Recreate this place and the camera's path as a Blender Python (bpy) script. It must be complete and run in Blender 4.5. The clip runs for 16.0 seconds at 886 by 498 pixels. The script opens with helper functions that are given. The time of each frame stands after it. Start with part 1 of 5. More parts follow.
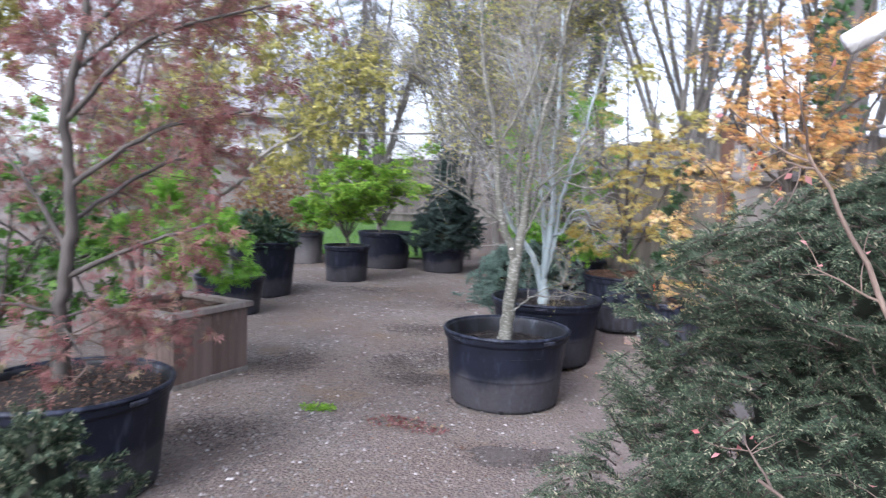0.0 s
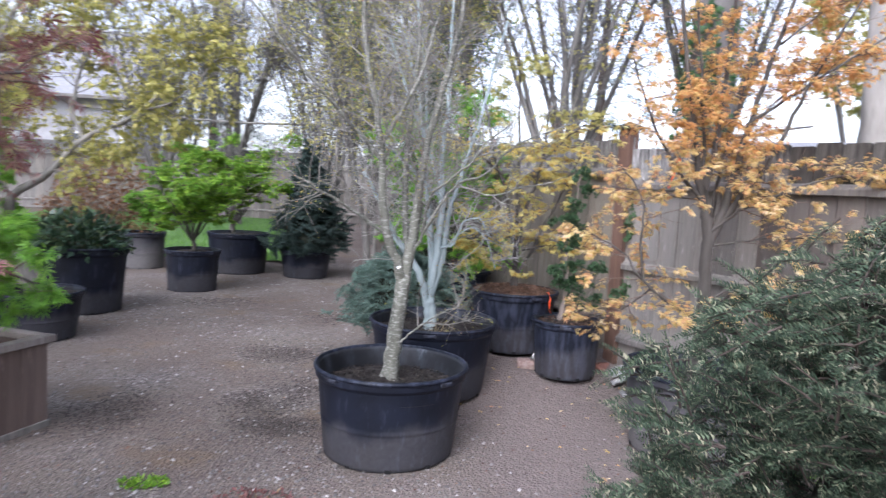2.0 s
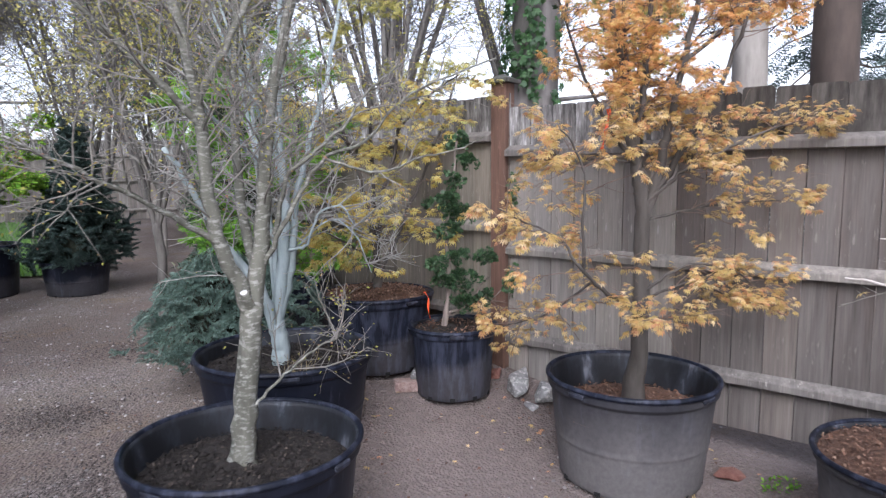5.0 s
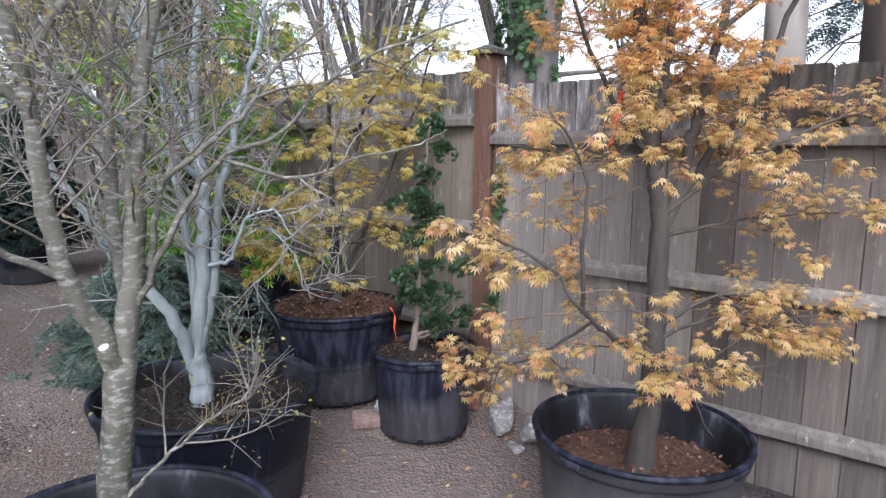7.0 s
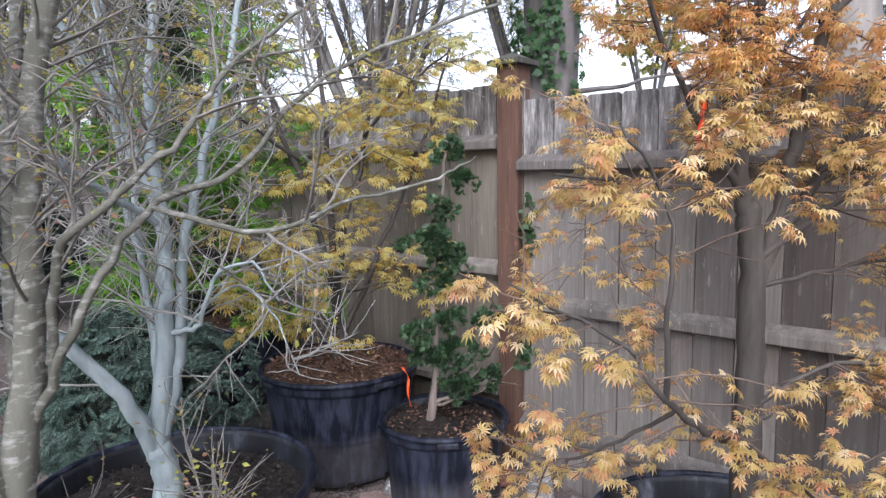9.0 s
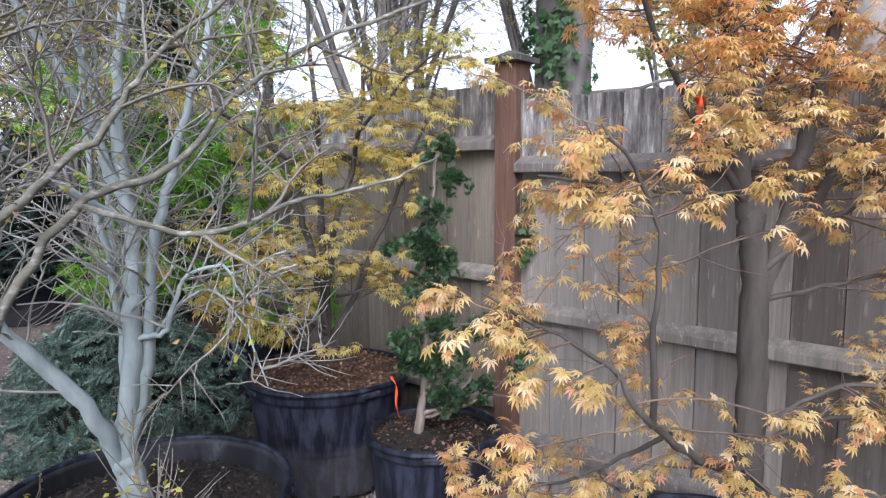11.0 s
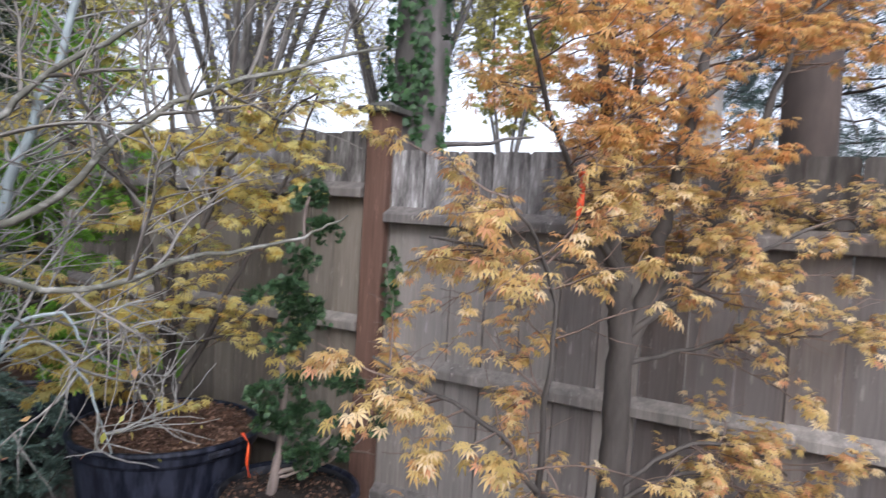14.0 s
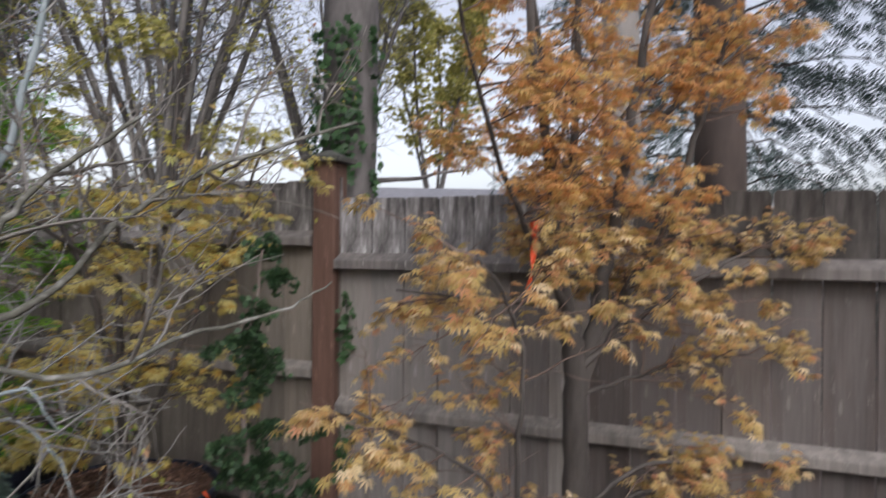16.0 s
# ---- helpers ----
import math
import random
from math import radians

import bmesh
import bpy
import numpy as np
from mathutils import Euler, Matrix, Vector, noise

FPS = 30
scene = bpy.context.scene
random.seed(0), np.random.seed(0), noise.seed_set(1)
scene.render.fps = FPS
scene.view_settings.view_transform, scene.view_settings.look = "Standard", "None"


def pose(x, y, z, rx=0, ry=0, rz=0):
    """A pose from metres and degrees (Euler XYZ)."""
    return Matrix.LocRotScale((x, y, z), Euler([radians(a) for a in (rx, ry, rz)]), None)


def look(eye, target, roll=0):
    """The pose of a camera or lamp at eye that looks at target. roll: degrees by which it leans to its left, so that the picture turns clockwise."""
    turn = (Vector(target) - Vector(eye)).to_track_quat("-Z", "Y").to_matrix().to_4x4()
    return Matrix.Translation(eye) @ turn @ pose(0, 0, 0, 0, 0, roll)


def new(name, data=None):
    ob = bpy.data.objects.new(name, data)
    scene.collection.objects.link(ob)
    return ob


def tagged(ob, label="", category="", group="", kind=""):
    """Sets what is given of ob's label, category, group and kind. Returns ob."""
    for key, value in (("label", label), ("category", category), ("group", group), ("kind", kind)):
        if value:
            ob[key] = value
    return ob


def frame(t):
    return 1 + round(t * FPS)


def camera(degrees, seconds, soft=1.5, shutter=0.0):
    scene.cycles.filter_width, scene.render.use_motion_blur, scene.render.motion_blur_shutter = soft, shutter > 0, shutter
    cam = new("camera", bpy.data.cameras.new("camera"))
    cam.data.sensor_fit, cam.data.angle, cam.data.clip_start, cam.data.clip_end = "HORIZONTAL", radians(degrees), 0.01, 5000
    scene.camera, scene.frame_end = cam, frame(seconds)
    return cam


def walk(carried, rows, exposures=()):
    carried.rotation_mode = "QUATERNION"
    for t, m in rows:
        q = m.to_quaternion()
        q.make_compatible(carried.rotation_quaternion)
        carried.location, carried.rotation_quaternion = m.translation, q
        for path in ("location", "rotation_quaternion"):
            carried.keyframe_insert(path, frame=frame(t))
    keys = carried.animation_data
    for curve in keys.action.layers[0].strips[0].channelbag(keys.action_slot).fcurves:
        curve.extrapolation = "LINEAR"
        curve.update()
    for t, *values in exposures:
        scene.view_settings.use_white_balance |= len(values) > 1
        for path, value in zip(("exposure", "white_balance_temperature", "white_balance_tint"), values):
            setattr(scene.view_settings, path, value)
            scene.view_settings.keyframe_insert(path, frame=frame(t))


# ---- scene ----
cam = camera(68.4, 16.0, 1.25, 0.5)
PATH = [
    (0, (0.823, 0.567, 1.401), (0.542, 2.539, 1.22), 1.8),
    (0.5, (0.766, 0.727, 1.425), (0.647, 2.712, 1.214), 0.6),
    (1, (0.785, 0.966, 1.417), (0.578, 2.949, 1.258), 1.6),
    (1.5, (0.767, 1.173, 1.417), (0.699, 3.16, 1.199), 3.4),
    (2, (0.644, 1.369, 1.453), (0.789, 3.356, 1.275), 3.0),
    (2.5, (0.596, 1.616, 1.439), (0.942, 3.575, 1.228), 2.5),
    (3, (0.616, 1.895, 1.415), (0.987, 3.849, 1.206), 2.4),
    (3.5, (0.591, 2.044, 1.398), (1.08, 3.97, 1.174), 2.5),
    (4, (0.449, 2.229, 1.444), (1.116, 4.097, 1.189), 2.2),
    (4.5, (0.415, 2.353, 1.434), (1.21, 4.167, 1.156), 1.6),
    (5, (0.474, 2.558, 1.43), (1.215, 4.401, 1.203), -0.4),
    (7.5, (0.886, 3.257, 1.531), (1.628, 5.087, 1.214), 0.5),
    (8, (0.869, 3.395, 1.51), (1.641, 5.222, 1.258), -0.8),
    (8.5, (0.929, 3.558, 1.553), (1.745, 5.36, 1.257), -2.1),
    (9, (1.028, 3.646, 1.545), (1.737, 5.5, 1.304), -1.0),
    (11.5, (1.164, 3.721, 1.533), (1.815, 5.598, 1.299), -0.6),
    (12, (1.162, 3.726, 1.529), (1.785, 5.609, 1.274), -1.0),
    (12.5, (1.172, 3.737, 1.531), (1.771, 5.626, 1.263), -0.7),
    (13, (1.175, 3.75, 1.538), (1.884, 5.61, 1.341), 0.9),
    (13.5, (1.146, 3.781, 1.557), (2.031, 5.57, 1.436), 2.0),
    (14, (1.075, 3.807, 1.578), (2.178, 5.472, 1.477), 3.6),
    (14.5, (1.054, 3.812, 1.608), (2.308, 5.37, 1.585), 3.2),
    (15, (1.004, 3.806, 1.629), (2.354, 5.278, 1.719), 3.4),
    (15.5, (0.971, 3.799, 1.65), (2.351, 5.242, 1.775), 2.1),
    (16, (0.954, 3.782, 1.634), (2.229, 5.323, 1.627), 0.5),
]
EXPOSURES = [(0.0, 1.8, 5750, 16), (1.5, 1.75, 5750, 16), (3.0, 1.58, 5780, 16), (5.0, 1.42, 5880, 16), (8.5, 1.38, 5880, 16), (12.5, 1.50, 5850, 16), (13.5, 1.25, 5900, 16), (14.5, 1.05, 6050, 16), (16.0, 0.52, 6250, 16)]
walk(cam, [(t, look(eye, target, roll)) for t, eye, target, roll in PATH], EXPOSURES)

# ---- world, sun, exposure ----
world = bpy.data.worlds.new("overcast")
scene.world = world
world.use_nodes = True
wn = world.node_tree
sky = wn.nodes.new("ShaderNodeTexSky")
sky.sky_type = "NISHITA"
sky.sun_disc = False
sky.sun_elevation, sky.sun_rotation = radians(38), radians(205)
sky.air_density, sky.dust_density, sky.ozone_density = 1.0, 3.0, 1.0
grey = wn.nodes.new("ShaderNodeHueSaturation")
grey.inputs["Saturation"].default_value = 0.35
wn.links.new(sky.outputs[0], grey.inputs["Color"])
wn.links.new(grey.outputs[0], wn.nodes["Background"].inputs[0])
wn.nodes["Background"].inputs[1].default_value = 0.15
sun = new("sun", bpy.data.lights.new("sun", "SUN"))
sun.data.energy, sun.data.angle, sun.data.color = 0.7, radians(40), (1.0, 0.98, 0.96)
sun.matrix_world = look((-4, -8, 9), (0, 0, 0))

# ---- materials ----


def nodes(name, rough=0.8, metal=0.0):
    m = bpy.data.materials.new(name)
    m.use_nodes = True
    t = m.node_tree
    b = t.nodes["Principled BSDF"]
    b.inputs["Roughness"].default_value = rough
    b.inputs["Metallic"].default_value = metal
    return m, t, b


def tex(t, kind, scale, detail=4.0, stretch=None, space="Object", rough=0.6):
    c = t.nodes.new("ShaderNodeTexCoord")
    mp = t.nodes.new("ShaderNodeMapping")
    if stretch:
        mp.inputs["Scale"].default_value = stretch
    t.links.new(c.outputs[space], mp.inputs[0])
    n = t.nodes.new({"noise": "ShaderNodeTexNoise", "voronoi": "ShaderNodeTexVoronoi", "wave": "ShaderNodeTexWave"}[kind])
    n.inputs["Scale"].default_value = scale
    if kind == "noise":
        n.inputs["Detail"].default_value = detail
        n.inputs["Roughness"].default_value = rough
    t.links.new(mp.outputs[0], n.inputs["Vector"])
    return n


def ramp(t, src, stops):
    r = t.nodes.new("ShaderNodeValToRGB")
    e = r.color_ramp.elements
    while len(e) < len(stops):
        e.new(0.5)
    for k, (p, c) in zip(e, stops):
        k.position, k.color = p, (*c, 1) if len(c) == 3 else c
    t.links.new(src, r.inputs[0])
    return r


def mix(t, fac, a, b, mode="MIX"):
    n = t.nodes.new("ShaderNodeMix")
    n.data_type, n.blend_type = "RGBA", mode
    for src, i in ((fac, 0), (a, 6), (b, 7)):
        if hasattr(src, "links"):
            t.links.new(src, n.inputs[i])
        else:
            n.inputs[i].default_value = src if i == 0 else (*src, 1)
    return n.outputs[2]


def bump(t, b, src, strength=0.4, distance=0.01):
    n = t.nodes.new("ShaderNodeBump")
    n.inputs["Strength"].default_value, n.inputs["Distance"].default_value = strength, distance
    t.links.new(src, n.inputs["Height"])
    t.links.new(n.outputs[0], b.inputs["Normal"])


def island(t):
    return t.nodes.new("ShaderNodeNewGeometry").outputs["Random Per Island"]


def leaf_material(name, stops, trans=0.4, rough=0.55):
    """Thin leaves: each leaf its own shade, part of the light passing through."""
    m, t, b = nodes(name, rough)
    base = ramp(t, island(t), stops).outputs[0]
    mott = tex(t, "noise", 60, 2)
    col = mix(t, 0.35, base, ramp(t, mott.outputs[0], [(0.3, (0.3, 0.3, 0.3)), (0.7, (0.75, 0.75, 0.75))]).outputs[0], "OVERLAY")
    t.links.new(col, b.inputs["Base Color"])
    tr = t.nodes.new("ShaderNodeBsdfTranslucent")
    t.links.new(col, tr.inputs[0])
    mx = t.nodes.new("ShaderNodeMixShader")
    mx.inputs[0].default_value = trans
    t.links.new(b.outputs[0], mx.inputs[1])
    t.links.new(tr.outputs[0], mx.inputs[2])
    t.links.new(mx.outputs[0], t.nodes["Material Output"].inputs[0])
    return m


def bark_material(name, dark, light, patch=None, scale=14, stretch=(1, 1, 0.25), rough=0.85):
    m, t, b = nodes(name, rough)
    n = tex(t, "noise", scale, 6, stretch)
    col = ramp(t, n.outputs[0], [(0.32, dark), (0.66, light)]).outputs[0]
    if patch:
        p = tex(t, "noise", 34, 5, (1, 1, 2.2))
        col = mix(t, ramp(t, p.outputs[0], [(0.50, (0, 0, 0)), (0.66, (0.8, 0.8, 0.8))]).outputs[0], col, patch)
    t.links.new(col, b.inputs["Base Color"])
    f = tex(t, "noise", scale * 5, 4, stretch)
    bump(t, b, f.outputs[0], 0.5, 0.006)
    return m


def plastic_material(name, dust, worn=0.56):
    """Black nursery plastic: scuffs, dried splashes of mud near the foot."""
    m, t, b = nodes(name, 0.5)
    b.inputs["Specular IOR Level"].default_value = 0.2
    n = tex(t, "noise", 5, 6)
    s = tex(t, "noise", 26, 5, (1, 1, 0.18))
    black = ramp(t, n.outputs[0], [(0.3, (0.004, 0.0055, 0.011)), (0.75, (0.009, 0.012, 0.024))]).outputs[0]
    scuff = ramp(t, s.outputs[0], [(worn, (0, 0, 0)), (worn + 0.16, (0.5, 0.5, 0.5))]).outputs[0]
    col = mix(t, scuff, black, (0.060, 0.069, 0.105))
    c = t.nodes.new("ShaderNodeTexCoord")
    sp = t.nodes.new("ShaderNodeSeparateXYZ")
    t.links.new(c.outputs["Object"], sp.inputs[0])
    jit = t.nodes.new("ShaderNodeMath")
    jit.operation = "MULTIPLY_ADD"
    big = tex(t, "noise", 3.0, 5, (1, 1, 0.6))
    t.links.new(big.outputs[0], jit.inputs[0])
    jit.inputs[1].default_value = -0.34
    t.links.new(sp.outputs["Z"], jit.inputs[2])
    mud = ramp(t, jit.outputs[0], [(0.0, (1, 1, 1)), (max(0.03, dust * 0.5), (0.03 + dust * 0.3,) * 3)]).outputs[0]
    mudcol = ramp(t, tex(t, "noise", 40, 4).outputs[0], [(0.25, (0.13, 0.122, 0.122)), (0.75, (0.19, 0.178, 0.176))]).outputs[0]
    k = t.nodes.new("ShaderNodeMath")
    k.operation = "MULTIPLY"
    k.inputs[1].default_value = min(0.85, 0.08 + dust * 1.1)
    t.links.new(mud, k.inputs[0])
    col = mix(t, k.outputs[0], col, mudcol)
    t.links.new(col, b.inputs["Base Color"])
    r = ramp(t, k.outputs[0], [(0.0, (0.46, 0.46, 0.46)), (0.7, (0.85, 0.85, 0.85))])
    t.links.new(r.outputs[0], b.inputs["Roughness"])
    bump(t, b, s.outputs[0], 0.15, 0.004)
    return m


def plank_material(name, dark, light, stain, scale=1.0, grain=0.38):
    """Weathered boards with grain along z; each board takes its own tone."""
    m, t, b = nodes(name, 0.85)
    g = tex(t, "noise", 9 * scale, 8, (3.0, 3.0, 0.22))
    col = ramp(t, g.outputs[0], [(0.3, dark), (0.7, light)]).outputs[0]
    info = t.nodes.new("ShaderNodeObjectInfo").outputs["Random"]
    tone = ramp(t, info, [(0.0, (0.36, 0.34, 0.33)), (0.5, (0.5, 0.5, 0.5)), (1.0, (0.62, 0.60, 0.57))]).outputs[0]
    col = mix(t, 0.9, col, tone, "OVERLAY")
    w = tex(t, "noise", 1.7, 5, (2.5, 2.5, 0.5), "Generated" if scale > 5 else "Object")
    col = mix(t, ramp(t, w.outputs[0], [(0.5, (0, 0, 0)), (0.78, (0.75, 0.75, 0.75))]).outputs[0], col, stain)
    fine = tex(t, "noise", 42 * scale, 6, (3, 3, 0.09), rough=0.7)
    col = mix(t, grain, col, ramp(t, fine.outputs[0], [(0.32, (0.24, 0.24, 0.24)), (0.68, (0.72, 0.72, 0.72))]).outputs[0], "OVERLAY")
    fl = tex(t, "noise", 42 * scale, 5, (1.6, 1.6, 0.28), rough=0.7)
    wh = tex(t, "noise", 2.2, 3)
    patchy = mix(t, 1.0, ramp(t, fl.outputs[0], [(0.60, (0, 0, 0)), (0.66, (1, 1, 1))]).outputs[0], ramp(t, wh.outputs[0], [(0.48, (0, 0, 0)), (0.62, (0.8, 0.8, 0.8))]).outputs[0], "MULTIPLY")
    col = mix(t, patchy, col, tuple(min(0.6, 2.2 * v) for v in light))
    t.links.new(col, b.inputs["Base Color"])
    bump(t, b, fine.outputs[0], 0.35, 0.004)
    return m


def earth_material(name, dark, light, scale=30, rough=0.95):
    m, t, b = nodes(name, rough)
    n = tex(t, "noise", scale, 8, rough=0.7)
    t.links.new(ramp(t, n.outputs[0], [(0.3, dark), (0.72, light)]).outputs[0], b.inputs["Base Color"])
    bump(t, b, n.outputs[0], 0.9, 0.02)
    return m


def gravel_material():
    m, t, b = nodes("gravel", 0.92)
    v = tex(t, "voronoi", 62, space="Object")
    v2 = tex(t, "voronoi", 140, space="Object")
    stones = ramp(t, v.outputs["Color"], [(0.15, (0.070, 0.060, 0.056)), (0.55, (0.182, 0.153, 0.142)), (0.82, (0.285, 0.25, 0.233)), (0.96, (0.40, 0.375, 0.355))]).outputs[0]
    grit = ramp(t, v2.outputs["Color"], [(0.1, (0.075, 0.061, 0.050)), (0.8, (0.23, 0.195, 0.165)), (0.96, (0.40, 0.37, 0.34))]).outputs[0]
    p = tex(t, "noise", 1.6, 6, rough=0.65)
    col = mix(t, ramp(t, p.outputs[0], [(0.40, (0, 0, 0)), (0.60, (1, 1, 1))]).outputs[0], grit, stones)
    soil = tex(t, "noise", 0.75, 7, rough=0.68)
    col = mix(t, ramp(t, soil.outputs[0], [(0.38, (0, 0, 0)), (0.55, (0.92, 0.92, 0.92))]).outputs[0], col, ramp(t, tex(t, "noise", 38, 6, rough=0.75).outputs[0], [(0.35, (0.072, 0.055, 0.047)), (0.65, (0.208, 0.163, 0.138))]).outputs[0])
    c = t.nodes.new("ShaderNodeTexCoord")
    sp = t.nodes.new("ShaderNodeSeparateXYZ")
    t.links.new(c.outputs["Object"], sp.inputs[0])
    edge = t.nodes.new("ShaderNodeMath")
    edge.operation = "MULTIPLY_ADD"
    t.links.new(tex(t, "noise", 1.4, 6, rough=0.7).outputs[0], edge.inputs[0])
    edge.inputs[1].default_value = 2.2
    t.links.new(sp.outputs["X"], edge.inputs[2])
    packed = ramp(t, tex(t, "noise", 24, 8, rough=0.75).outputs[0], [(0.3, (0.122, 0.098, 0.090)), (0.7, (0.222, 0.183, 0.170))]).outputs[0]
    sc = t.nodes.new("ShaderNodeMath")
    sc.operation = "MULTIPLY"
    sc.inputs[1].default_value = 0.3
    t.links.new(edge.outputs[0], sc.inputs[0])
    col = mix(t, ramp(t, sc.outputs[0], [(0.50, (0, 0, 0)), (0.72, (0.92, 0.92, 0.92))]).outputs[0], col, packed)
    moss = tex(t, "noise", 1.1, 4, (1, 1.3, 1))
    col = mix(t, ramp(t, moss.outputs[0], [(0.58, (0, 0, 0)), (0.70, (0.5, 0.5, 0.5))]).outputs[0], col, (0.17, 0.112, 0.055))
    t.links.new(col, b.inputs["Base Color"])
    bump(t, b, v.outputs["Distance"], 0.85, 0.016)
    return m


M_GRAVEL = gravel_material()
M_PEBBLE, _t, _b = nodes("pebble", 0.85)
_t.links.new(ramp(_t, island(_t), [(0.0, (0.07, 0.064, 0.06)), (0.6, (0.20, 0.185, 0.178)), (0.85, (0.27, 0.25, 0.235)), (1.0, (0.48, 0.46, 0.44))]).outputs[0], _b.inputs["Base Color"])
M_GRASS = leaf_material("lawn_grass", [(0.0, (0.07, 0.17, 0.025)), (1.0, (0.16, 0.30, 0.05))], 0.3)
M_LAWN = earth_material("lawn_soil", (0.06, 0.13, 0.03), (0.13, 0.24, 0.06), 12)
M_DARKSOIL = earth_material("potting_soil", (0.010, 0.0075, 0.006), (0.034, 0.026, 0.021), 45)
M_BARKSOIL = earth_material("bark_mulch", (0.06, 0.030, 0.020), (0.17, 0.095, 0.062), 60)
M_CHIP, _t, _b = nodes("bark_chip", 0.9)
_t.links.new(ramp(_t, island(_t), [(0.0, (0.05, 0.026, 0.017)), (0.6, (0.14, 0.072, 0.045)), (1.0, (0.26, 0.17, 0.12))]).outputs[0], _b.inputs["Base Color"])
M_CRUMB, _t, _b = nodes("soil_crumb", 0.95)
_t.links.new(ramp(_t, island(_t), [(0.0, (0.007, 0.0055, 0.005)), (0.8, (0.027, 0.020, 0.017)), (1.0, (0.085, 0.068, 0.055))]).outputs[0], _b.inputs["Base Color"])
M_SPILT, _t, _b = nodes("earth_crumb", 0.95)
_t.links.new(ramp(_t, island(_t), [(0.0, (0.03, 0.024, 0.021)), (0.8, (0.075, 0.062, 0.055)), (1.0, (0.14, 0.12, 0.11))]).outputs[0], _b.inputs["Base Color"])
M_POT = plastic_material("black_plastic", 0.12)
M_POT_SCUFF = plastic_material("sun_faded_black_plastic", 0.14, 0.44)
# Rim wear, with extra pale streaks that paint its glossy highlights.
M_RIM = plastic_material("rim_plastic", 0.0, 0.46)
M_LINING, _t, _b = nodes("pot_lining", 0.6)
_n = tex(_t, "noise", 9, 6, (1, 1, 0.4))
_t.links.new(ramp(_t, _n.outputs[0], [(0.45, (0.005, 0.006, 0.009)), (0.60, (0.024, 0.028, 0.038)), (0.72, (0.15, 0.16, 0.19))]).outputs[0], _b.inputs["Base Color"])
M_POT_GREY = plastic_material("dusty_plastic", 0.6)
M_POT_MID = plastic_material("scuffed_plastic", 0.15)
M_NOTCH_SHADE, _t, _b = nodes("notch_shade_black", 0.9)
_b.inputs["Base Color"].default_value = (0.006, 0.006, 0.007, 1)
M_FENCE = plank_material("cedar_boards", (0.155, 0.142, 0.132), (0.258, 0.241, 0.226), (0.165, 0.128, 0.105))
# Olive-brown boards whose colour also carries the shade over the far run.
M_FENCE_OLIVE_SHADED = plank_material("olive_brown_shaded_boards", (0.125, 0.110, 0.092), (0.205, 0.185, 0.158), (0.10, 0.085, 0.066))
M_FENCE_BROWN = plank_material("stained_cedar_boards", (0.085, 0.075, 0.070), (0.165, 0.148, 0.138), (0.125, 0.080, 0.062))
M_FENCE_TOP, _t, _b = nodes("lichened_boards", 0.9)
_n = tex(_t, "noise", 16, 8, (2.2, 2.2, 0.35), rough=0.7)
_c = ramp(_t, _n.outputs[0], [(0.36, (0.055, 0.052, 0.050)), (0.47, (0.15, 0.143, 0.138)), (0.58, (0.27, 0.262, 0.258)), (0.68, (0.52, 0.515, 0.51))]).outputs[0]
_w = tex(_t, "noise", 1.3, 4, (1, 1, 0.6), "Generated")
_i = _t.nodes.new("ShaderNodeObjectInfo").outputs["Random"]
_c = mix(_t, 0.85, _c, ramp(_t, _i, [(0.0, (0.33, 0.32, 0.31)), (1.0, (0.60, 0.60, 0.60))]).outputs[0], "OVERLAY")
_t.links.new(_c, _b.inputs["Base Color"])
bump(_t, _b, _n.outputs[0], 0.5, 0.006)
M_FENCE_ROT = bark_material("mossy_dark_boards", (0.018, 0.015, 0.012), (0.088, 0.079, 0.070), None, 15, (2.2, 2.2, 0.4))
M_RAIL = plank_material("cedar_rail", (0.12, 0.112, 0.105), (0.25, 0.235, 0.22), (0.07, 0.067, 0.063))
M_POST = plank_material("stained_post", (0.085, 0.045, 0.032), (0.155, 0.088, 0.064), (0.07, 0.04, 0.03))
M_CAP = plank_material("post_cap", (0.05, 0.05, 0.045), (0.11, 0.11, 0.10), (0.04, 0.05, 0.03))
M_BOX = plank_material("planter_boards", (0.120, 0.088, 0.077), (0.205, 0.155, 0.138), (0.085, 0.058, 0.05), 0.6, 0.45)
M_BOXTOP = plank_material("planter_trim", (0.19, 0.165, 0.157), (0.30, 0.27, 0.26), (0.13, 0.10, 0.09), 0.6, 0.4)
M_BRICK = earth_material("old_brick", (0.24, 0.15, 0.13), (0.44, 0.35, 0.32), 40)
M_STONE = bark_material("field_stone", (0.15, 0.15, 0.152), (0.30, 0.30, 0.30), (0.62, 0.61, 0.59), 9, (1, 1, 1))
M_RUST = earth_material("red_stone", (0.15, 0.06, 0.045), (0.28, 0.14, 0.11), 25)
M_TAPE, _t, _b = nodes("flagging_tape", 0.4)
_b.inputs["Base Color"].default_value = (0.85, 0.10, 0.02, 1)
M_BARK_W = bark_material("pale_maple_bark", (0.070, 0.070, 0.056), (0.155, 0.153, 0.125), (0.33, 0.33, 0.305))
M_BARK_B = bark_material("blue_grey_bark", (0.21, 0.26, 0.265), (0.40, 0.465, 0.475))
M_TWIG_PALE = bark_material("pale_grey_twigs", (0.20, 0.198, 0.182), (0.40, 0.395, 0.37))
M_BARK_O = bark_material("brown_maple_bark", (0.036, 0.031, 0.027), (0.092, 0.081, 0.072))
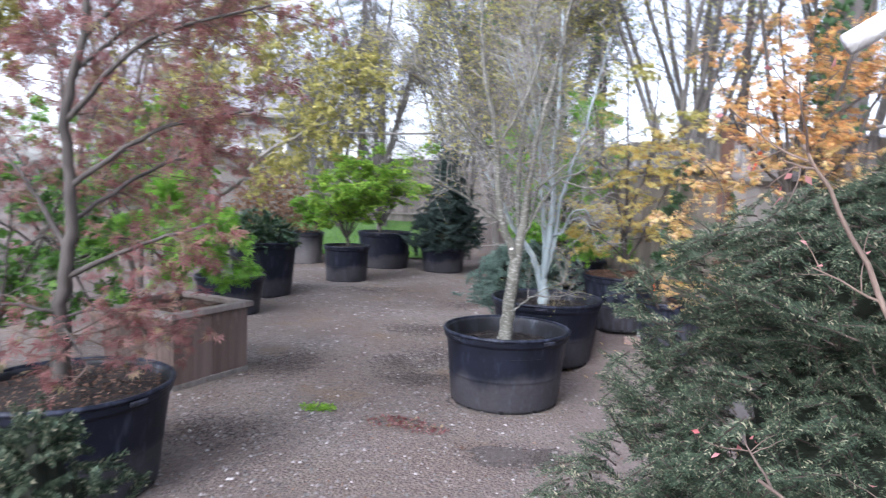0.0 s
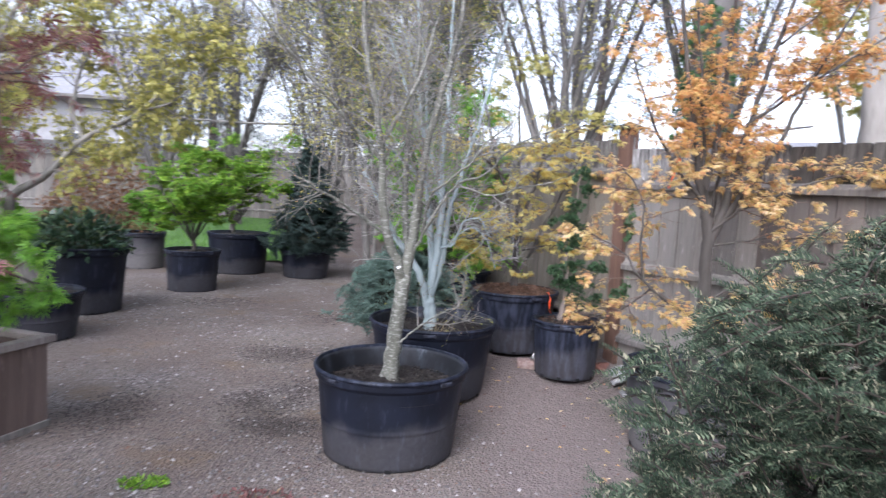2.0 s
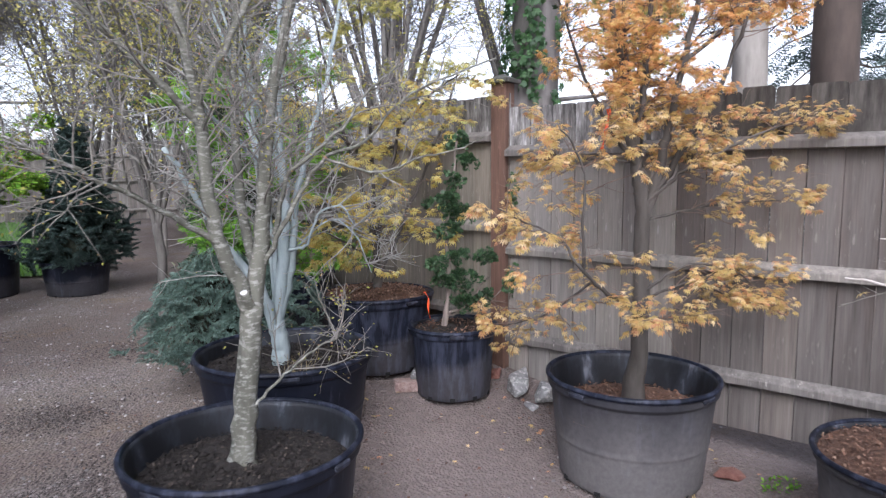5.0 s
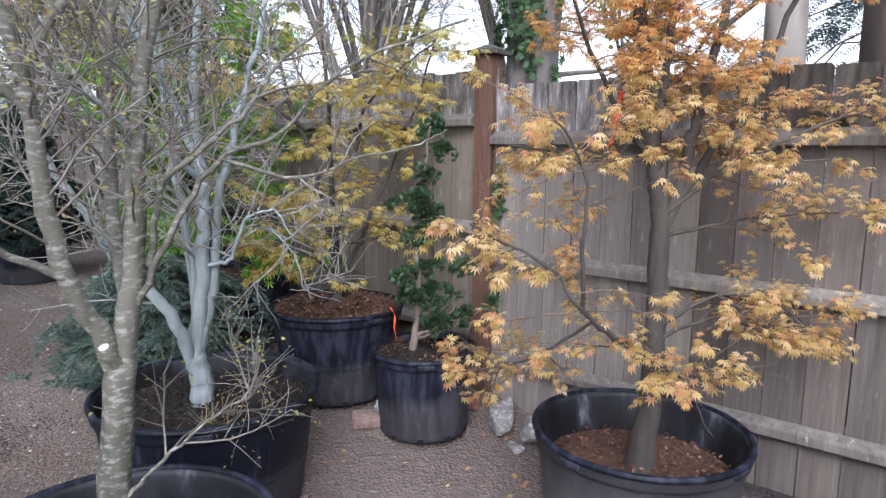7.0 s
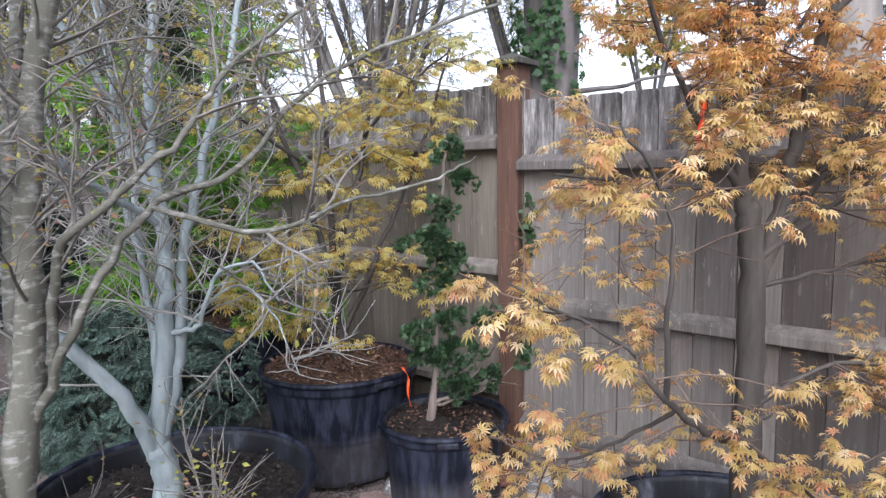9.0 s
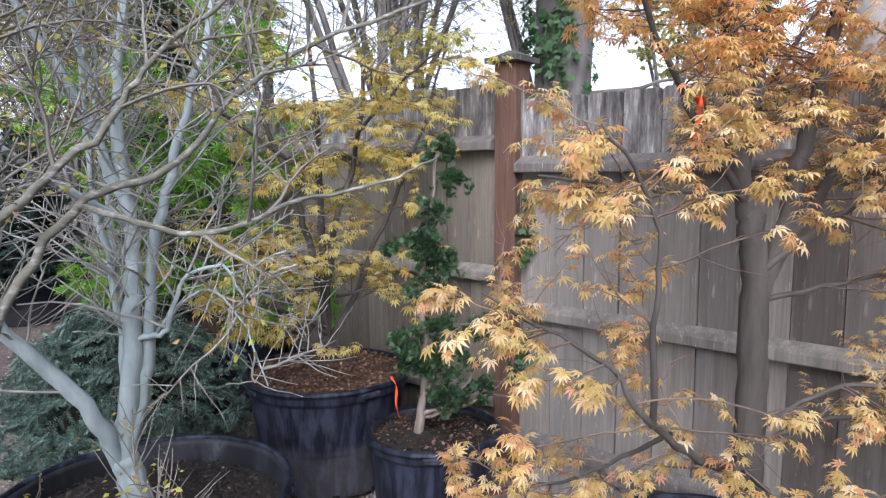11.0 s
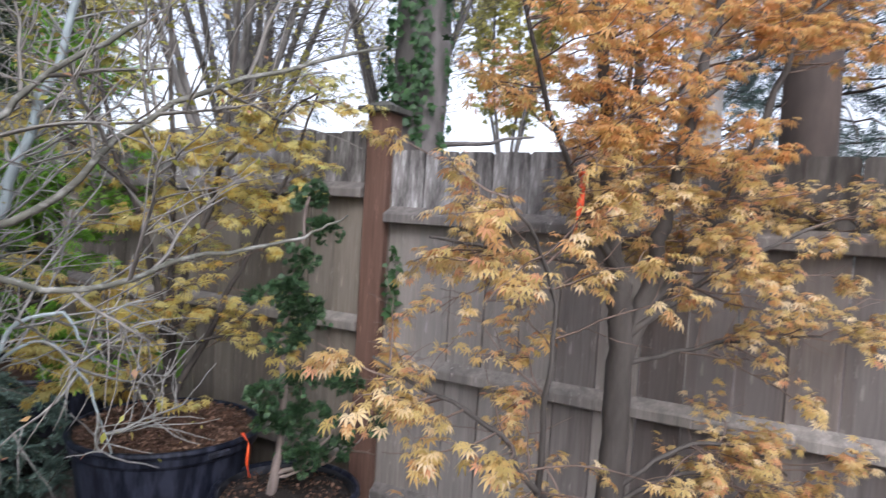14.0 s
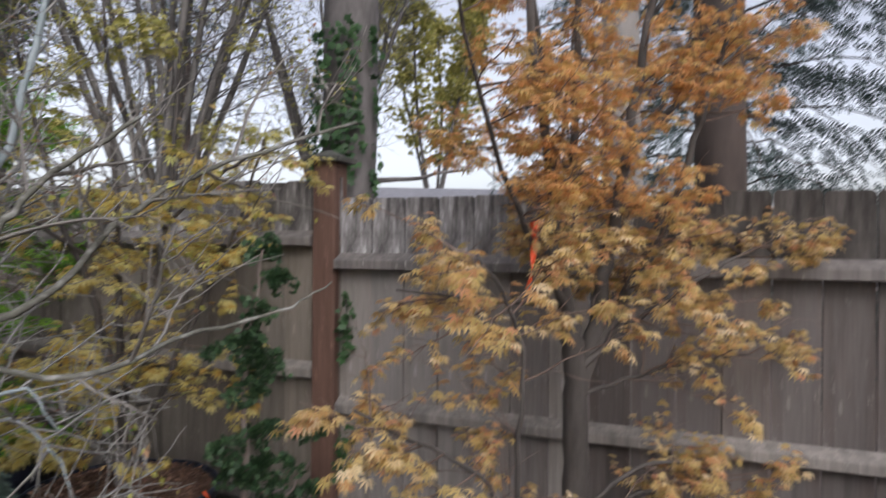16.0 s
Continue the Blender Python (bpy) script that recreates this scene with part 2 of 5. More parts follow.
M_BARK_P = bark_material("pinkish_white_bark", (0.36, 0.32, 0.29), (0.58, 0.54, 0.51))
M_BARK_PALE = bark_material("pale_trunk_bark", (0.17, 0.155, 0.14), (0.34, 0.315, 0.29), None, 6, (1, 1, 0.3))
M_BARK_BIG = bark_material("fir_bark", (0.075, 0.068, 0.064), (0.19, 0.175, 0.168), None, 5, (1, 1, 0.3))
M_BARK_DARK = bark_material("dark_trunk_bark", (0.03, 0.022, 0.018), (0.075, 0.055, 0.045), None, 5, (1, 1, 0.3))
M_BARK_T = bark_material("shredded_bark", (0.10, 0.078, 0.068), (0.27, 0.22, 0.195), None, 40, (1, 1, 0.12))
M_TWIG_GREY = bark_material("grey_twigs", (0.13, 0.12, 0.105), (0.27, 0.255, 0.23))
M_TWIG_DARK = bark_material("dim_grey_twigs", (0.065, 0.060, 0.054), (0.16, 0.15, 0.138))
M_TWIG_BROWN = bark_material("brown_twigs", (0.10, 0.07, 0.055), (0.20, 0.145, 0.115))
M_ORANGE = leaf_material("orange_leaves", [(0.0, (0.61, 0.29, 0.16)), (0.25, (0.63, 0.40, 0.15)), (0.45, (0.51, 0.39, 0.13)), (0.75, (0.71, 0.52, 0.23)), (1.0, (0.83, 0.68, 0.43))], 0.45)
M_ORANGE_TOP = leaf_material("upper_orange_leaves", [(0.0, (0.62, 0.29, 0.11)), (0.55, (0.70, 0.41, 0.16)), (1.0, (0.66, 0.49, 0.17))], 0.55)
M_YELLOW = leaf_material("yellow_leaves", [(0.0, (0.50, 0.30, 0.07)), (0.3, (0.60, 0.48, 0.12)), (0.8, (0.70, 0.62, 0.26)), (1.0, (0.54, 0.56, 0.18))], 0.5)
M_OLIVE = leaf_material("olive_leaves", [(0.0, (0.24, 0.24, 0.06)), (0.6, (0.40, 0.38, 0.10)), (1.0, (0.55, 0.48, 0.16))])
M_BUD = leaf_material("new_leaf_buds", [(0.0, (0.28, 0.27, 0.05)), (0.6, (0.36, 0.36, 0.08)), (1.0, (0.36, 0.17, 0.12))])
M_GREEN = leaf_material("bright_green_leaves", [(0.0, (0.085, 0.21, 0.016)), (0.6, (0.15, 0.34, 0.03)), (1.0, (0.25, 0.46, 0.05))])
M_GREEN_DEEP = leaf_material("deep_green_leaves", [(0.0, (0.035, 0.10, 0.015)), (0.6, (0.075, 0.19, 0.028)), (1.0, (0.15, 0.30, 0.045))])
M_LIME = leaf_material("lime_leaves", [(0.0, (0.11, 0.25, 0.02)), (0.6, (0.20, 0.38, 0.035)), (1.0, (0.36, 0.52, 0.06))])
M_RED = leaf_material("maroon_leaves", [(0.0, (0.15, 0.050, 0.050)), (0.5, (0.26, 0.110, 0.104)), (0.85, (0.37, 0.205, 0.185)), (1.0, (0.28, 0.27, 0.11))], 0.55)
M_PINK = leaf_material("pink_buds", [(0.0, (0.36, 0.10, 0.10)), (1.0, (0.52, 0.26, 0.25))])
M_YEW = leaf_material("yew_needles", [(0.0, (0.016, 0.030, 0.017)), (0.6, (0.054, 0.086, 0.050)), (0.88, (0.13, 0.165, 0.10)), (1.0, (0.36, 0.335, 0.23))], 0.25, 0.8)
# Near-black coat of the crown shell, painting the shade between the shoots.
M_CROWN_SHADE = earth_material("crown_shade", (0.010, 0.014, 0.008), (0.022, 0.026, 0.015), 20)
M_SPRUCE = leaf_material("blue_spruce_needles", [(0.0, (0.060, 0.105, 0.085)), (0.7, (0.125, 0.20, 0.165)), (1.0, (0.22, 0.31, 0.26))], 0.1)
M_PINE = leaf_material("dark_pine_needles", [(0.0, (0.014, 0.029, 0.027)), (0.7, (0.032, 0.060, 0.052)), (1.0, (0.06, 0.095, 0.08))], 0.1)
M_HINOKI = leaf_material("hinoki_sprays", [(0.0, (0.010, 0.030, 0.012)), (0.6, (0.030, 0.078, 0.030)), (1.0, (0.085, 0.15, 0.06))], 0.12)
M_IVY = leaf_material("ivy_leaves", [(0.0, (0.018, 0.055, 0.018)), (1.0, (0.05, 0.12, 0.035))], 0.15)
M_RHODO = leaf_material("dark_glossy_leaves", [(0.0, (0.016, 0.042, 0.022)), (0.8, (0.045, 0.085, 0.045)), (1.0, (0.16, 0.20, 0.06))], 0.15, 0.4)
M_BROWN = leaf_material("brown_dry_leaves", [(0.0, (0.13, 0.06, 0.03)), (1.0, (0.28, 0.15, 0.08))])
M_STRAW = leaf_material("dry_straw", [(0.0, (0.22, 0.17, 0.09)), (1.0, (0.46, 0.38, 0.22))], 0.3)
M_WALL = earth_material("painted_siding", (0.34, 0.335, 0.345), (0.44, 0.435, 0.44), 6)
M_ROOF = earth_material("roof_shingles", (0.20, 0.20, 0.22), (0.32, 0.32, 0.34), 9)
M_WHITE = earth_material("white_paint", (0.72, 0.72, 0.71), (0.82, 0.82, 0.81), 20, 0.5)
M_GLASS, _t, _b = nodes("window_glass", 0.1)
_b.inputs["Base Color"].default_value = (0.05, 0.06, 0.07, 1)

# ---- mesh helpers ----
UP = Vector((0, 0, 1))


def smooth(a, b, v):
    v = max(0.0, min(1.0, (v - a) / (b - a)))
    return v * v * (3 - 2 * v)


def ground_z(x, y):
    """The gravel lies flat and heaps up gently towards the corner of the fence; the lawn behind climbs a little."""
    heap = 0.27 * smooth(5.1, 6.8, y) * smooth(-0.2, 1.5, x) * (1 - smooth(9, 13, y))
    return heap + 0.6 * smooth(13, 26, y)


def mesh_of(name, verts, faces, material, shade=True):
    me = bpy.data.meshes.new(name)
    me.from_pydata(verts, [], faces)
    me.materials.append(material)
    if shade:
        me.polygons.foreach_set("use_smooth", [True] * len(me.polygons))
    me.update()
    return me


def array_mesh(name, verts, quads, material):
    """A mesh from numpy arrays in which all faces have the same number of corners."""
    me = bpy.data.meshes.new(name)
    n, k = quads.shape
    me.vertices.add(len(verts))
    me.vertices.foreach_set("co", np.asarray(verts, dtype=np.float32).ravel())
    me.loops.add(n * k)
    me.loops.foreach_set("vertex_index", quads.astype(np.int32).ravel())
    me.polygons.add(n)
    me.polygons.foreach_set("loop_start", np.arange(0, n * k, k, dtype=np.int32))
    me.materials.append(material)
    me.update(calc_edges=True)
    return me


def part(name, data, parent, label="", kind=""):
    ob = new(name, data)
    ob.parent = parent
    return tagged(ob, label, "", "", kind)


def empty(name, where, label, category, group="", kind=""):
    ob = new(name)
    ob.empty_display_size = 0.1
    ob.matrix_world = Matrix.Translation(where)
    return tagged(ob, label, category, group, kind)


def bm_mesh(name, bm, material, shade=False):
    me = bpy.data.meshes.new(name)
    bm.to_mesh(me)
    bm.free()
    me.materials.append(material)
    if shade:
        me.polygons.foreach_set("use_smooth", [True] * len(me.polygons))
    return me


def box_mesh(name, sx, sy, sz, material, bevel=0.004, base=0.0):
    """A bevelled block whose foot is at z = base."""
    bm = bmesh.new()
    bmesh.ops.create_cube(bm, size=1, matrix=Matrix.Translation((0, 0, base + sz / 2)) @ Matrix.Diagonal((sx, sy, sz, 1)))
    if bevel:
        bmesh.ops.bevel(bm, geom=bm.edges[:], offset=bevel, segments=1, affect="EDGES")
    return bm_mesh(name, bm, material)


def lathe(name, profile, material, steps=56, wobble=0.0, seed=0, cap=False):
    verts, faces = [], []
    rnd = random.Random(seed)
    ph = rnd.uniform(0, 6.28)
    for r, z in profile:
        for i in range(steps):
            a = 2 * math.pi * i / steps
            rr = r * (1 + wobble * (math.sin(2 * a + ph) + 0.5 * math.sin(3 * a + 2 * ph)))
            verts.append((rr * math.cos(a), rr * math.sin(a), z))
    for j in range(len(profile) - 1):
        for i in range(steps):
            k = (i + 1) % steps
            faces.append((j * steps + i, j * steps + k, (j + 1) * steps + k, (j + 1) * steps + i))
    if cap:
        faces.append(tuple(range(steps - 1, -1, -1)))
    return mesh_of(name, verts, faces, material)


class Tubes:
    """Collects tapered tubes into one mesh."""

    def __init__(self):
        self.v, self.f = [], []

    def add(self, pts, r0, r1, sides=5, flare=0.0):
        base = len(self.v)
        n = len(pts)
        side = None
        for i, p in enumerate(pts):
            d = (pts[min(i + 1, n - 1)] - pts[max(i - 1, 0)]).normalized()
            if side is None:
                side = d.orthogonal().normalized()
            side = (side - d * side.dot(d)).normalized()
            other = d.cross(side)
            u = i / (n - 1)
            r = r0 + (r1 - r0) * u
            r *= 1 + flare * max(0.0, 1 - u * 6)
            for k in range(sides):
                a = 2 * math.pi * k / sides
                self.v.append(p + (side * math.cos(a) + other * math.sin(a)) * r)
        for i in range(n - 1):
            for k in range(sides):
                q = (k + 1) % sides
                self.f.append((base + i * sides + k, base + i * sides + q, base + (i + 1) * sides + q, base + (i + 1) * sides + k))
        self.f.append(tuple(base + (n - 1) * sides + k for k in range(sides)))

    def mesh(self, name, material):
        return mesh_of(name, [tuple(v) for v in self.v], self.f, material)


def curve_through(pts, per=5, wiggle=0.0, rnd=random):
    """A smooth run of points through a few control points."""
    p = [Vector(q) for q in pts]
    p = [p[0] * 2 - p[1]] + p + [p[-1] * 2 - p[-2]]
    out = []
    for i in range(1, len(p) - 2):
        a, b, c, d = p[i - 1:i + 3]
        for s in range(per):
            u = s / per
            q = 0.5 * (2 * b + (c - a) * u + (2 * a - 5 * b + 4 * c - d) * u * u + (3 * b - a - 3 * c + d) * u ** 3)
            out.append(q)
    out.append(p[-2])
    if wiggle:
        for i in range(1, len(out) - 1):
            out[i] = out[i] + Vector((rnd.gauss(0, wiggle), rnd.gauss(0, wiggle), rnd.gauss(0, wiggle)))
    return out


def palmate(lobes=7, width=0.20, spread=250, depth=0.25):
    """A maple leaf: pointed lobes round the leaf stalk, folded a little along each lobe."""
    v, f = [(0, 0, 0)], []
    for i in range(lobes):
        u = i / (lobes - 1) - 0.5
        a = radians(90 + spread * u)
        ln = 1.0 - 0.45 * abs(2 * u) ** 1.5
        d = (math.cos(a), math.sin(a))
        s = (-d[1], d[0])
        w = width * ln
        b = len(v)
        v += [(d[0] * ln * 0.5 + s[0] * w, d[1] * ln * 0.5 + s[1] * w, 0.05), (d[0] * ln, d[1] * ln, -depth * ln),
              (d[0] * ln * 0.5 - s[0] * w, d[1] * ln * 0.5 - s[1] * w, 0.05)]
        f.append((0, b + 2, b + 1, b))
    return np.array(v, dtype=np.float32), np.array(f)


def oval(n=0):
    v = [(0, 0, 0), (0.28, 0.45, 0.06), (0, 1, -0.15), (-0.28, 0.45, 0.06)]
    return np.array(v, dtype=np.float32), np.array([(0, 1, 2, 3)])


def sprig(rows=9, length=1.0, needle=0.3, width=0.035, radial=False):
    """A conifer shoot: needles in two ranks, or all round."""
    v, f = [], []
    rnd = random.Random(3)
    for i in range(rows):
        y = length * i / rows
        nl = needle * (1 - 0.45 * i / rows)
        angs = (0, 180, 90) if not radial else (0, 72, 144, 216, 288)
        for a in angs:
            a = radians(a + (rnd.uniform(-20, 20) if not radial else 36 * (i % 2)))
            s = Vector((math.cos(a), 0, math.sin(a)))
            tip = s * nl * 0.85 + Vector((0, y + nl * 0.55, 0))
            o = Vector((0, y, 0))
            e = Vector((0, width, 0)) if not radial else s.cross(Vector((0, 1, 0))) * width
            b = len(v)
            v += [tuple(o - e * 0.5), tuple(o + e * 0.5 + s * nl * 0.3), tuple(tip), tuple(o - e + s * nl * 0.4)]
            f.append((b, b + 1, b + 2, b + 3))
    b = len(v)
    v += [(-0.012, 0, 0), (0.012, 0, 0), (0.006, length, 0), (-0.006, length, 0)]
    f.append((b, b + 1, b + 2, b + 3))
    return np.array(v, dtype=np.float32), np.array(f)


def fan(n=7):
    """A flat spray of scale-like foliage."""
    v, f = [], []
    for i in range(n):
        a = radians(90 + (i - (n - 1) / 2) * 19)
        ln = 1 - 0.06 * abs(i - (n - 1) / 2)
        d, s = (math.cos(a), math.sin(a)), (-math.sin(a), math.cos(a))
        b = len(v)
        v += [(0, 0, 0), (d[0] * ln * 0.6 + s[0] * 0.10, d[1] * ln * 0.6 + s[1] * 0.10, 0.04), (d[0] * ln, d[1] * ln, 0.0),
              (d[0] * ln * 0.6 - s[0] * 0.10, d[1] * ln * 0.6 - s[1] * 0.10, 0.04)]
        f.append((b, b + 1, b + 2, b + 3))
    return np.array(v, dtype=np.float32), np.array(f)


class Leaves:
    """Collects leaf poses, and turns them into one mesh (or a list of single ones)."""

    def __init__(self, template):
        self.t = template
        self.m = []

    def add(self, p, tip, normal, size):
        y = tip.normalized()
        z = (normal - y * normal.dot(y))
        if z.length < 1e-4:
            z = y.orthogonal()
        z.normalize()
        x = y.cross(z)
        self.m.append((*(x * size), *(y * size), *(z * size), *p))

    def mesh(self, name, material, rows=None):
        m = np.array(self.m if rows is None else rows, dtype=np.float32).reshape(-1, 4, 3)
        v, f = self.t
        verts = np.einsum("vk,nkc->nvc", v, m[:, :3]) + m[:, 3][:, None]
        quads = f[None] + (np.arange(len(m)) * len(v))[:, None, None]
        return array_mesh(name, verts.reshape(-1, 3), quads.reshape(-1, f.shape[1]), material)


def rvec(rnd):
    while True:
        v = Vector((rnd.uniform(-1, 1), rnd.uniform(-1, 1), rnd.uniform(-1, 1)))
        if 0.05 < v.length < 1:
            return v.normalized()


def shoots(limb, count, length, rnd, start=0.25, rise=0.25, spread=1.0, forward=0.6, droop=0.0, n=5, layer=1.0):
    """Side shoots along a limb: runs of points that leave it sideways and bend on the way."""
    out = []
    for _ in range(count):
        u = start + (1 - start) * rnd.random() ** 0.8
        k = u * (len(limb) - 1)
        i = min(int(k), len(limb) - 2)
        p = limb[i].lerp(limb[i + 1], k - i)
        t = (limb[i + 1] - limb[i]).normalized()
        side = rvec(rnd)
        side = (side - t * side.dot(t)).normalized()
        d = t * forward + side * spread + UP * rise
        d.z *= layer
        d.normalize()
        ln = length * rnd.uniform(0.5, 1.15) * (1.15 - 0.5 * u)
        pts = [p]
        for s in range(n):
            d = (d + rvec(rnd) * 0.22 + UP * (0.05 - droop * s / n)).normalized()
            pts.append(pts[-1] + d * ln / n)
        out.append(pts)
    return out


def tree(name, label, category, base, limbs, bark, twig, leaf=None, leaf_mat=None, size=0.05, per=6, counts=(7, 5), lengths=(0.45, 0.22),
         radii=(0.006, 0.0025), seed=1, rise=0.25, droop=0.1, sparse=1.0, single=0, flat=0.6, sides=8, group="", layer=1.0, top_mat=None, top_z=9.0, gap=0.0, hang=0.25):
    """A small tree or shrub. limbs: (control points, thick end, thin end[, share of side shoots]); the first is the trunk."""
    rnd = random.Random(seed)
    ob = empty(name, base, label, category, group)
    off = Vector(base)
    twigs = Tubes()
    leaves, tops = Leaves(leaf), Leaves(leaf)
    for i, (ctrl, r0, r1, *dense) in enumerate(limbs):
        line = curve_through([Vector(c) - off for c in ctrl], 6, min(0.004, r1), rnd)
        t = Tubes()
        t.add(line, r0, r1, sides if i == 0 else 6, 0.45 if i == 0 else 0.0)
        nm = "trunk" if i == 0 else "limb"
        part(nm, t.mesh(nm, bark), ob)
        ln = sum((a - b).length for a, b in zip(line, line[1:]))
        if i == 0 and len(limbs) > 1:
            continue
        for s1 in shoots(line, max(2, int(counts[0] * ln / 0.6 * (dense[0] if dense else 1))), lengths[0] * (0.6 if dense else 1), rnd, 0.2, rise, droop=droop, layer=layer):
            twigs.add(s1, radii[0], radii[0] * 0.45, 3)
            for s2 in shoots(s1, counts[1], lengths[1], rnd, 0.2, rise * 0.5, droop=droop, n=4, layer=layer):
                twigs.add(s2, radii[1], radii[1] * 0.5, 3)
                if leaf is None or (gap and rnd.random() < gap):
                    continue
                for p, a in zip(s2[1:], s2):
                    for _ in range(max(1, per // 4)):
                        if rnd.random() > sparse:
                            continue
                        d = (p - a).normalized()
                        w = rvec(rnd)
                        tip = d * 0.6 + Vector((w.x, w.y, w.z * 0.3)) * 0.9 - UP * hang
                        nrm = UP * flat + rvec(rnd) * 0.6
                        (tops if (p + off).z > top_z else leaves).add(p + w * 0.015, tip, nrm, size * rnd.uniform(0.65, 1.2))
    if twigs.v:
        part("twig_growth", twigs.mesh("twig_growth", twig), ob, kind="stuff")
    if leaf is not None:
        rows = leaves.m
        if single:
            rnd.shuffle(rows)
            shared = Leaves(leaf)
            one = None
            for row in rows[:single]:
                if one is None:
                    shared.m = [(1, 0, 0, 0, 1, 0, 0, 0, 1, 0, 0, 0)]
                    one = shared.mesh("leaf", leaf_mat)
                lf = part("leaf", one, ob)
                a = row
                lf.matrix_local = Matrix(((a[0], a[3], a[6], a[9]), (a[1], a[4], a[7], a[10]), (a[2], a[5], a[8], a[11]), (0, 0, 0, 1)))
            rows = rows[single:]
        if rows:
            part("foliage", leaves.mesh("foliage", leaf_mat, rows), ob, kind="stuff")
        if tops.m:
            part("upper_foliage", tops.mesh("upper_foliage", top_mat or leaf_mat), ob, kind="stuff")
    return ob


def pot(where, rt, rb, h, mat, label, soil=M_DARKSOIL, fill=0.82, seed=0, ridge=True, chips=0, tilt=0, wob=0.012, crumb=None):
    """A round nursery pot: walls, a rolled rim, grips, dark plates for drain notches, and its soil."""
    ob = empty("plant_pot", where, label, "plant pot", "nursery pots")
    if tilt:
        ob.matrix_world = ob.matrix_world @ pose(0, 0, 0, tilt, tilt * 0.5, 0)
    mid = rb + (rt - rb) * 0.42
    wall = lambda z: rb + (rt - 0.012 - rb) * z / (h * 0.86)
    prof = [(rb * 0.55, 0.004), (rb * 0.96, 0.0), (rb, 0.008), (wall(0.03), 0.03)]
    if ridge:
        prof += [(wall(h * 0.385), h * 0.385), (wall(h * 0.40), h * 0.40), (wall(h * 0.40) + 0.003, h * 0.41), (wall(h * 0.43) + 0.0025, h * 0.43), (wall(h * 0.445), h * 0.445), (wall(h * 0.47), h * 0.47)]
    prof += [(wall(h * 0.84), h * 0.84), (rt - 0.012, h * 0.86), (rt + 0.001, h * 0.87), (rt + 0.003, h * 0.89), (rt + 0.004, h * 0.96)]
    zs = h * fill
    inner = rb + (rt - rb) * fill - 0.010
    part("body", lathe("body", prof, mat, wobble=wob, seed=seed, cap=True), ob)
    lining = [(rt + 0.002, h * 0.962), (rt - 0.012, h * 0.965), (rt - 0.016, h * 0.93), (rt - 0.018, h * 0.90), (inner - 0.006, zs - 0.03)]
    part("inner_wall", lathe("inner_wall", lining, M_LINING, wobble=wob, seed=seed), ob, "black inside wall with pale scuffs")
    bead = [(rt + 0.003 + 0.011 * math.cos(a), h * 0.965 + 0.013 * math.sin(a)) for a in [2 * math.pi * i / 10 for i in range(11)]]
    part("rim", lathe("rim", bead, M_RIM, wobble=wob, seed=seed), ob, "rolled, scuffed rim with highlights in its colour")
    rnd = random.Random(seed + 50)
    a0 = rnd.uniform(0, 3.1)
    for s in (0, 1, 2, 3):
        g = part("grip", box_mesh("grip", 0.085, 0.016, 0.024, M_RIM, 0.006, -0.012), ob)
        a = a0 + s * math.pi / 2
        g.matrix_local = pose((rt + 0.008) * math.cos(a), (rt + 0.008) * math.sin(a), h * 0.925, 0, 0, math.degrees(a) + 90)
    # Solid black plates on the wall paint the darkness inside drain notches.
    notch = box_mesh("drain_notch_plate", 0.030, 0.006, 0.020, M_NOTCH_SHADE, 0.002)
    for s in range(10):
        g = part("drain_notch_plate", notch, ob)
        a = a0 + s * math.pi / 5 + 0.2
        g.matrix_local = pose((rb + 0.001) * math.cos(a), (rb + 0.001) * math.sin(a), 0.004, 0, 0, math.degrees(a) + 90)
    v, f = [], []
    rings, st = 9, 40
    for j in range(rings + 1):
        for i in range(st):
            a = 2 * math.pi * i / st
            r = inner * 1.005 * j / rings
            x, y = r * math.cos(a), r * math.sin(a)
            n = noise.noise(Vector((x * 9 + seed, y * 9, 0))) * 0.03 + noise.noise(Vector((x * 25, y * 25, seed))) * 0.016
            v.append((x, y, zs + n * (1 - (j / rings) ** 6) + 0.03 * (1 - (j / rings) ** 2) - 0.008))
    for j in range(rings):
        for i in range(st):
            k = (i + 1) % st
            f.append((j * st + i, (j + 1) * st + i, (j + 1) * st + k, j * st + k))
    part("soil", mesh_of("soil", v, f, soil), ob, "dark loose potting soil" if soil is M_DARKSOIL else "reddish bark mulch")
    if chips:
        lv = Leaves(oval())
        for _ in range(chips):
            a, r = rnd.uniform(0, 6.28), inner * 0.97 * math.sqrt(rnd.random())
            z = zs + 0.03 * (1 - (r / inner) ** 2)
            lv.add(Vector((r * math.cos(a), r * math.sin(a), z + 0.004)), Vector((rnd.uniform(-1, 1), rnd.uniform(-1, 1), rnd.uniform(-0.2, 0.5))),
                   UP + rvec(rnd) * 0.7, rnd.uniform(0.012, 0.030) * (0.7 if crumb else 0.8))
        part("mulch", lv.mesh("mulch", crumb or M_CHIP), ob, kind="stuff")
    return ob


# ---- ground ----
xs = np.concatenate([[-2500, -600, -150, -60, -30], np.linspace(-16, -4, 25), np.arange(-3.8, 4.2, 0.1), np.linspace(4.6, 16, 20), [30, 60, 150, 600, 2500]])
ys = np.concatenate([[-2500, -600, -150, -50, -20, -8, -4], np.arange(-2, 9, 0.1), np.linspace(9.3, 26, 50), [35, 60, 150, 600, 2500]])
gv, gf = [], []
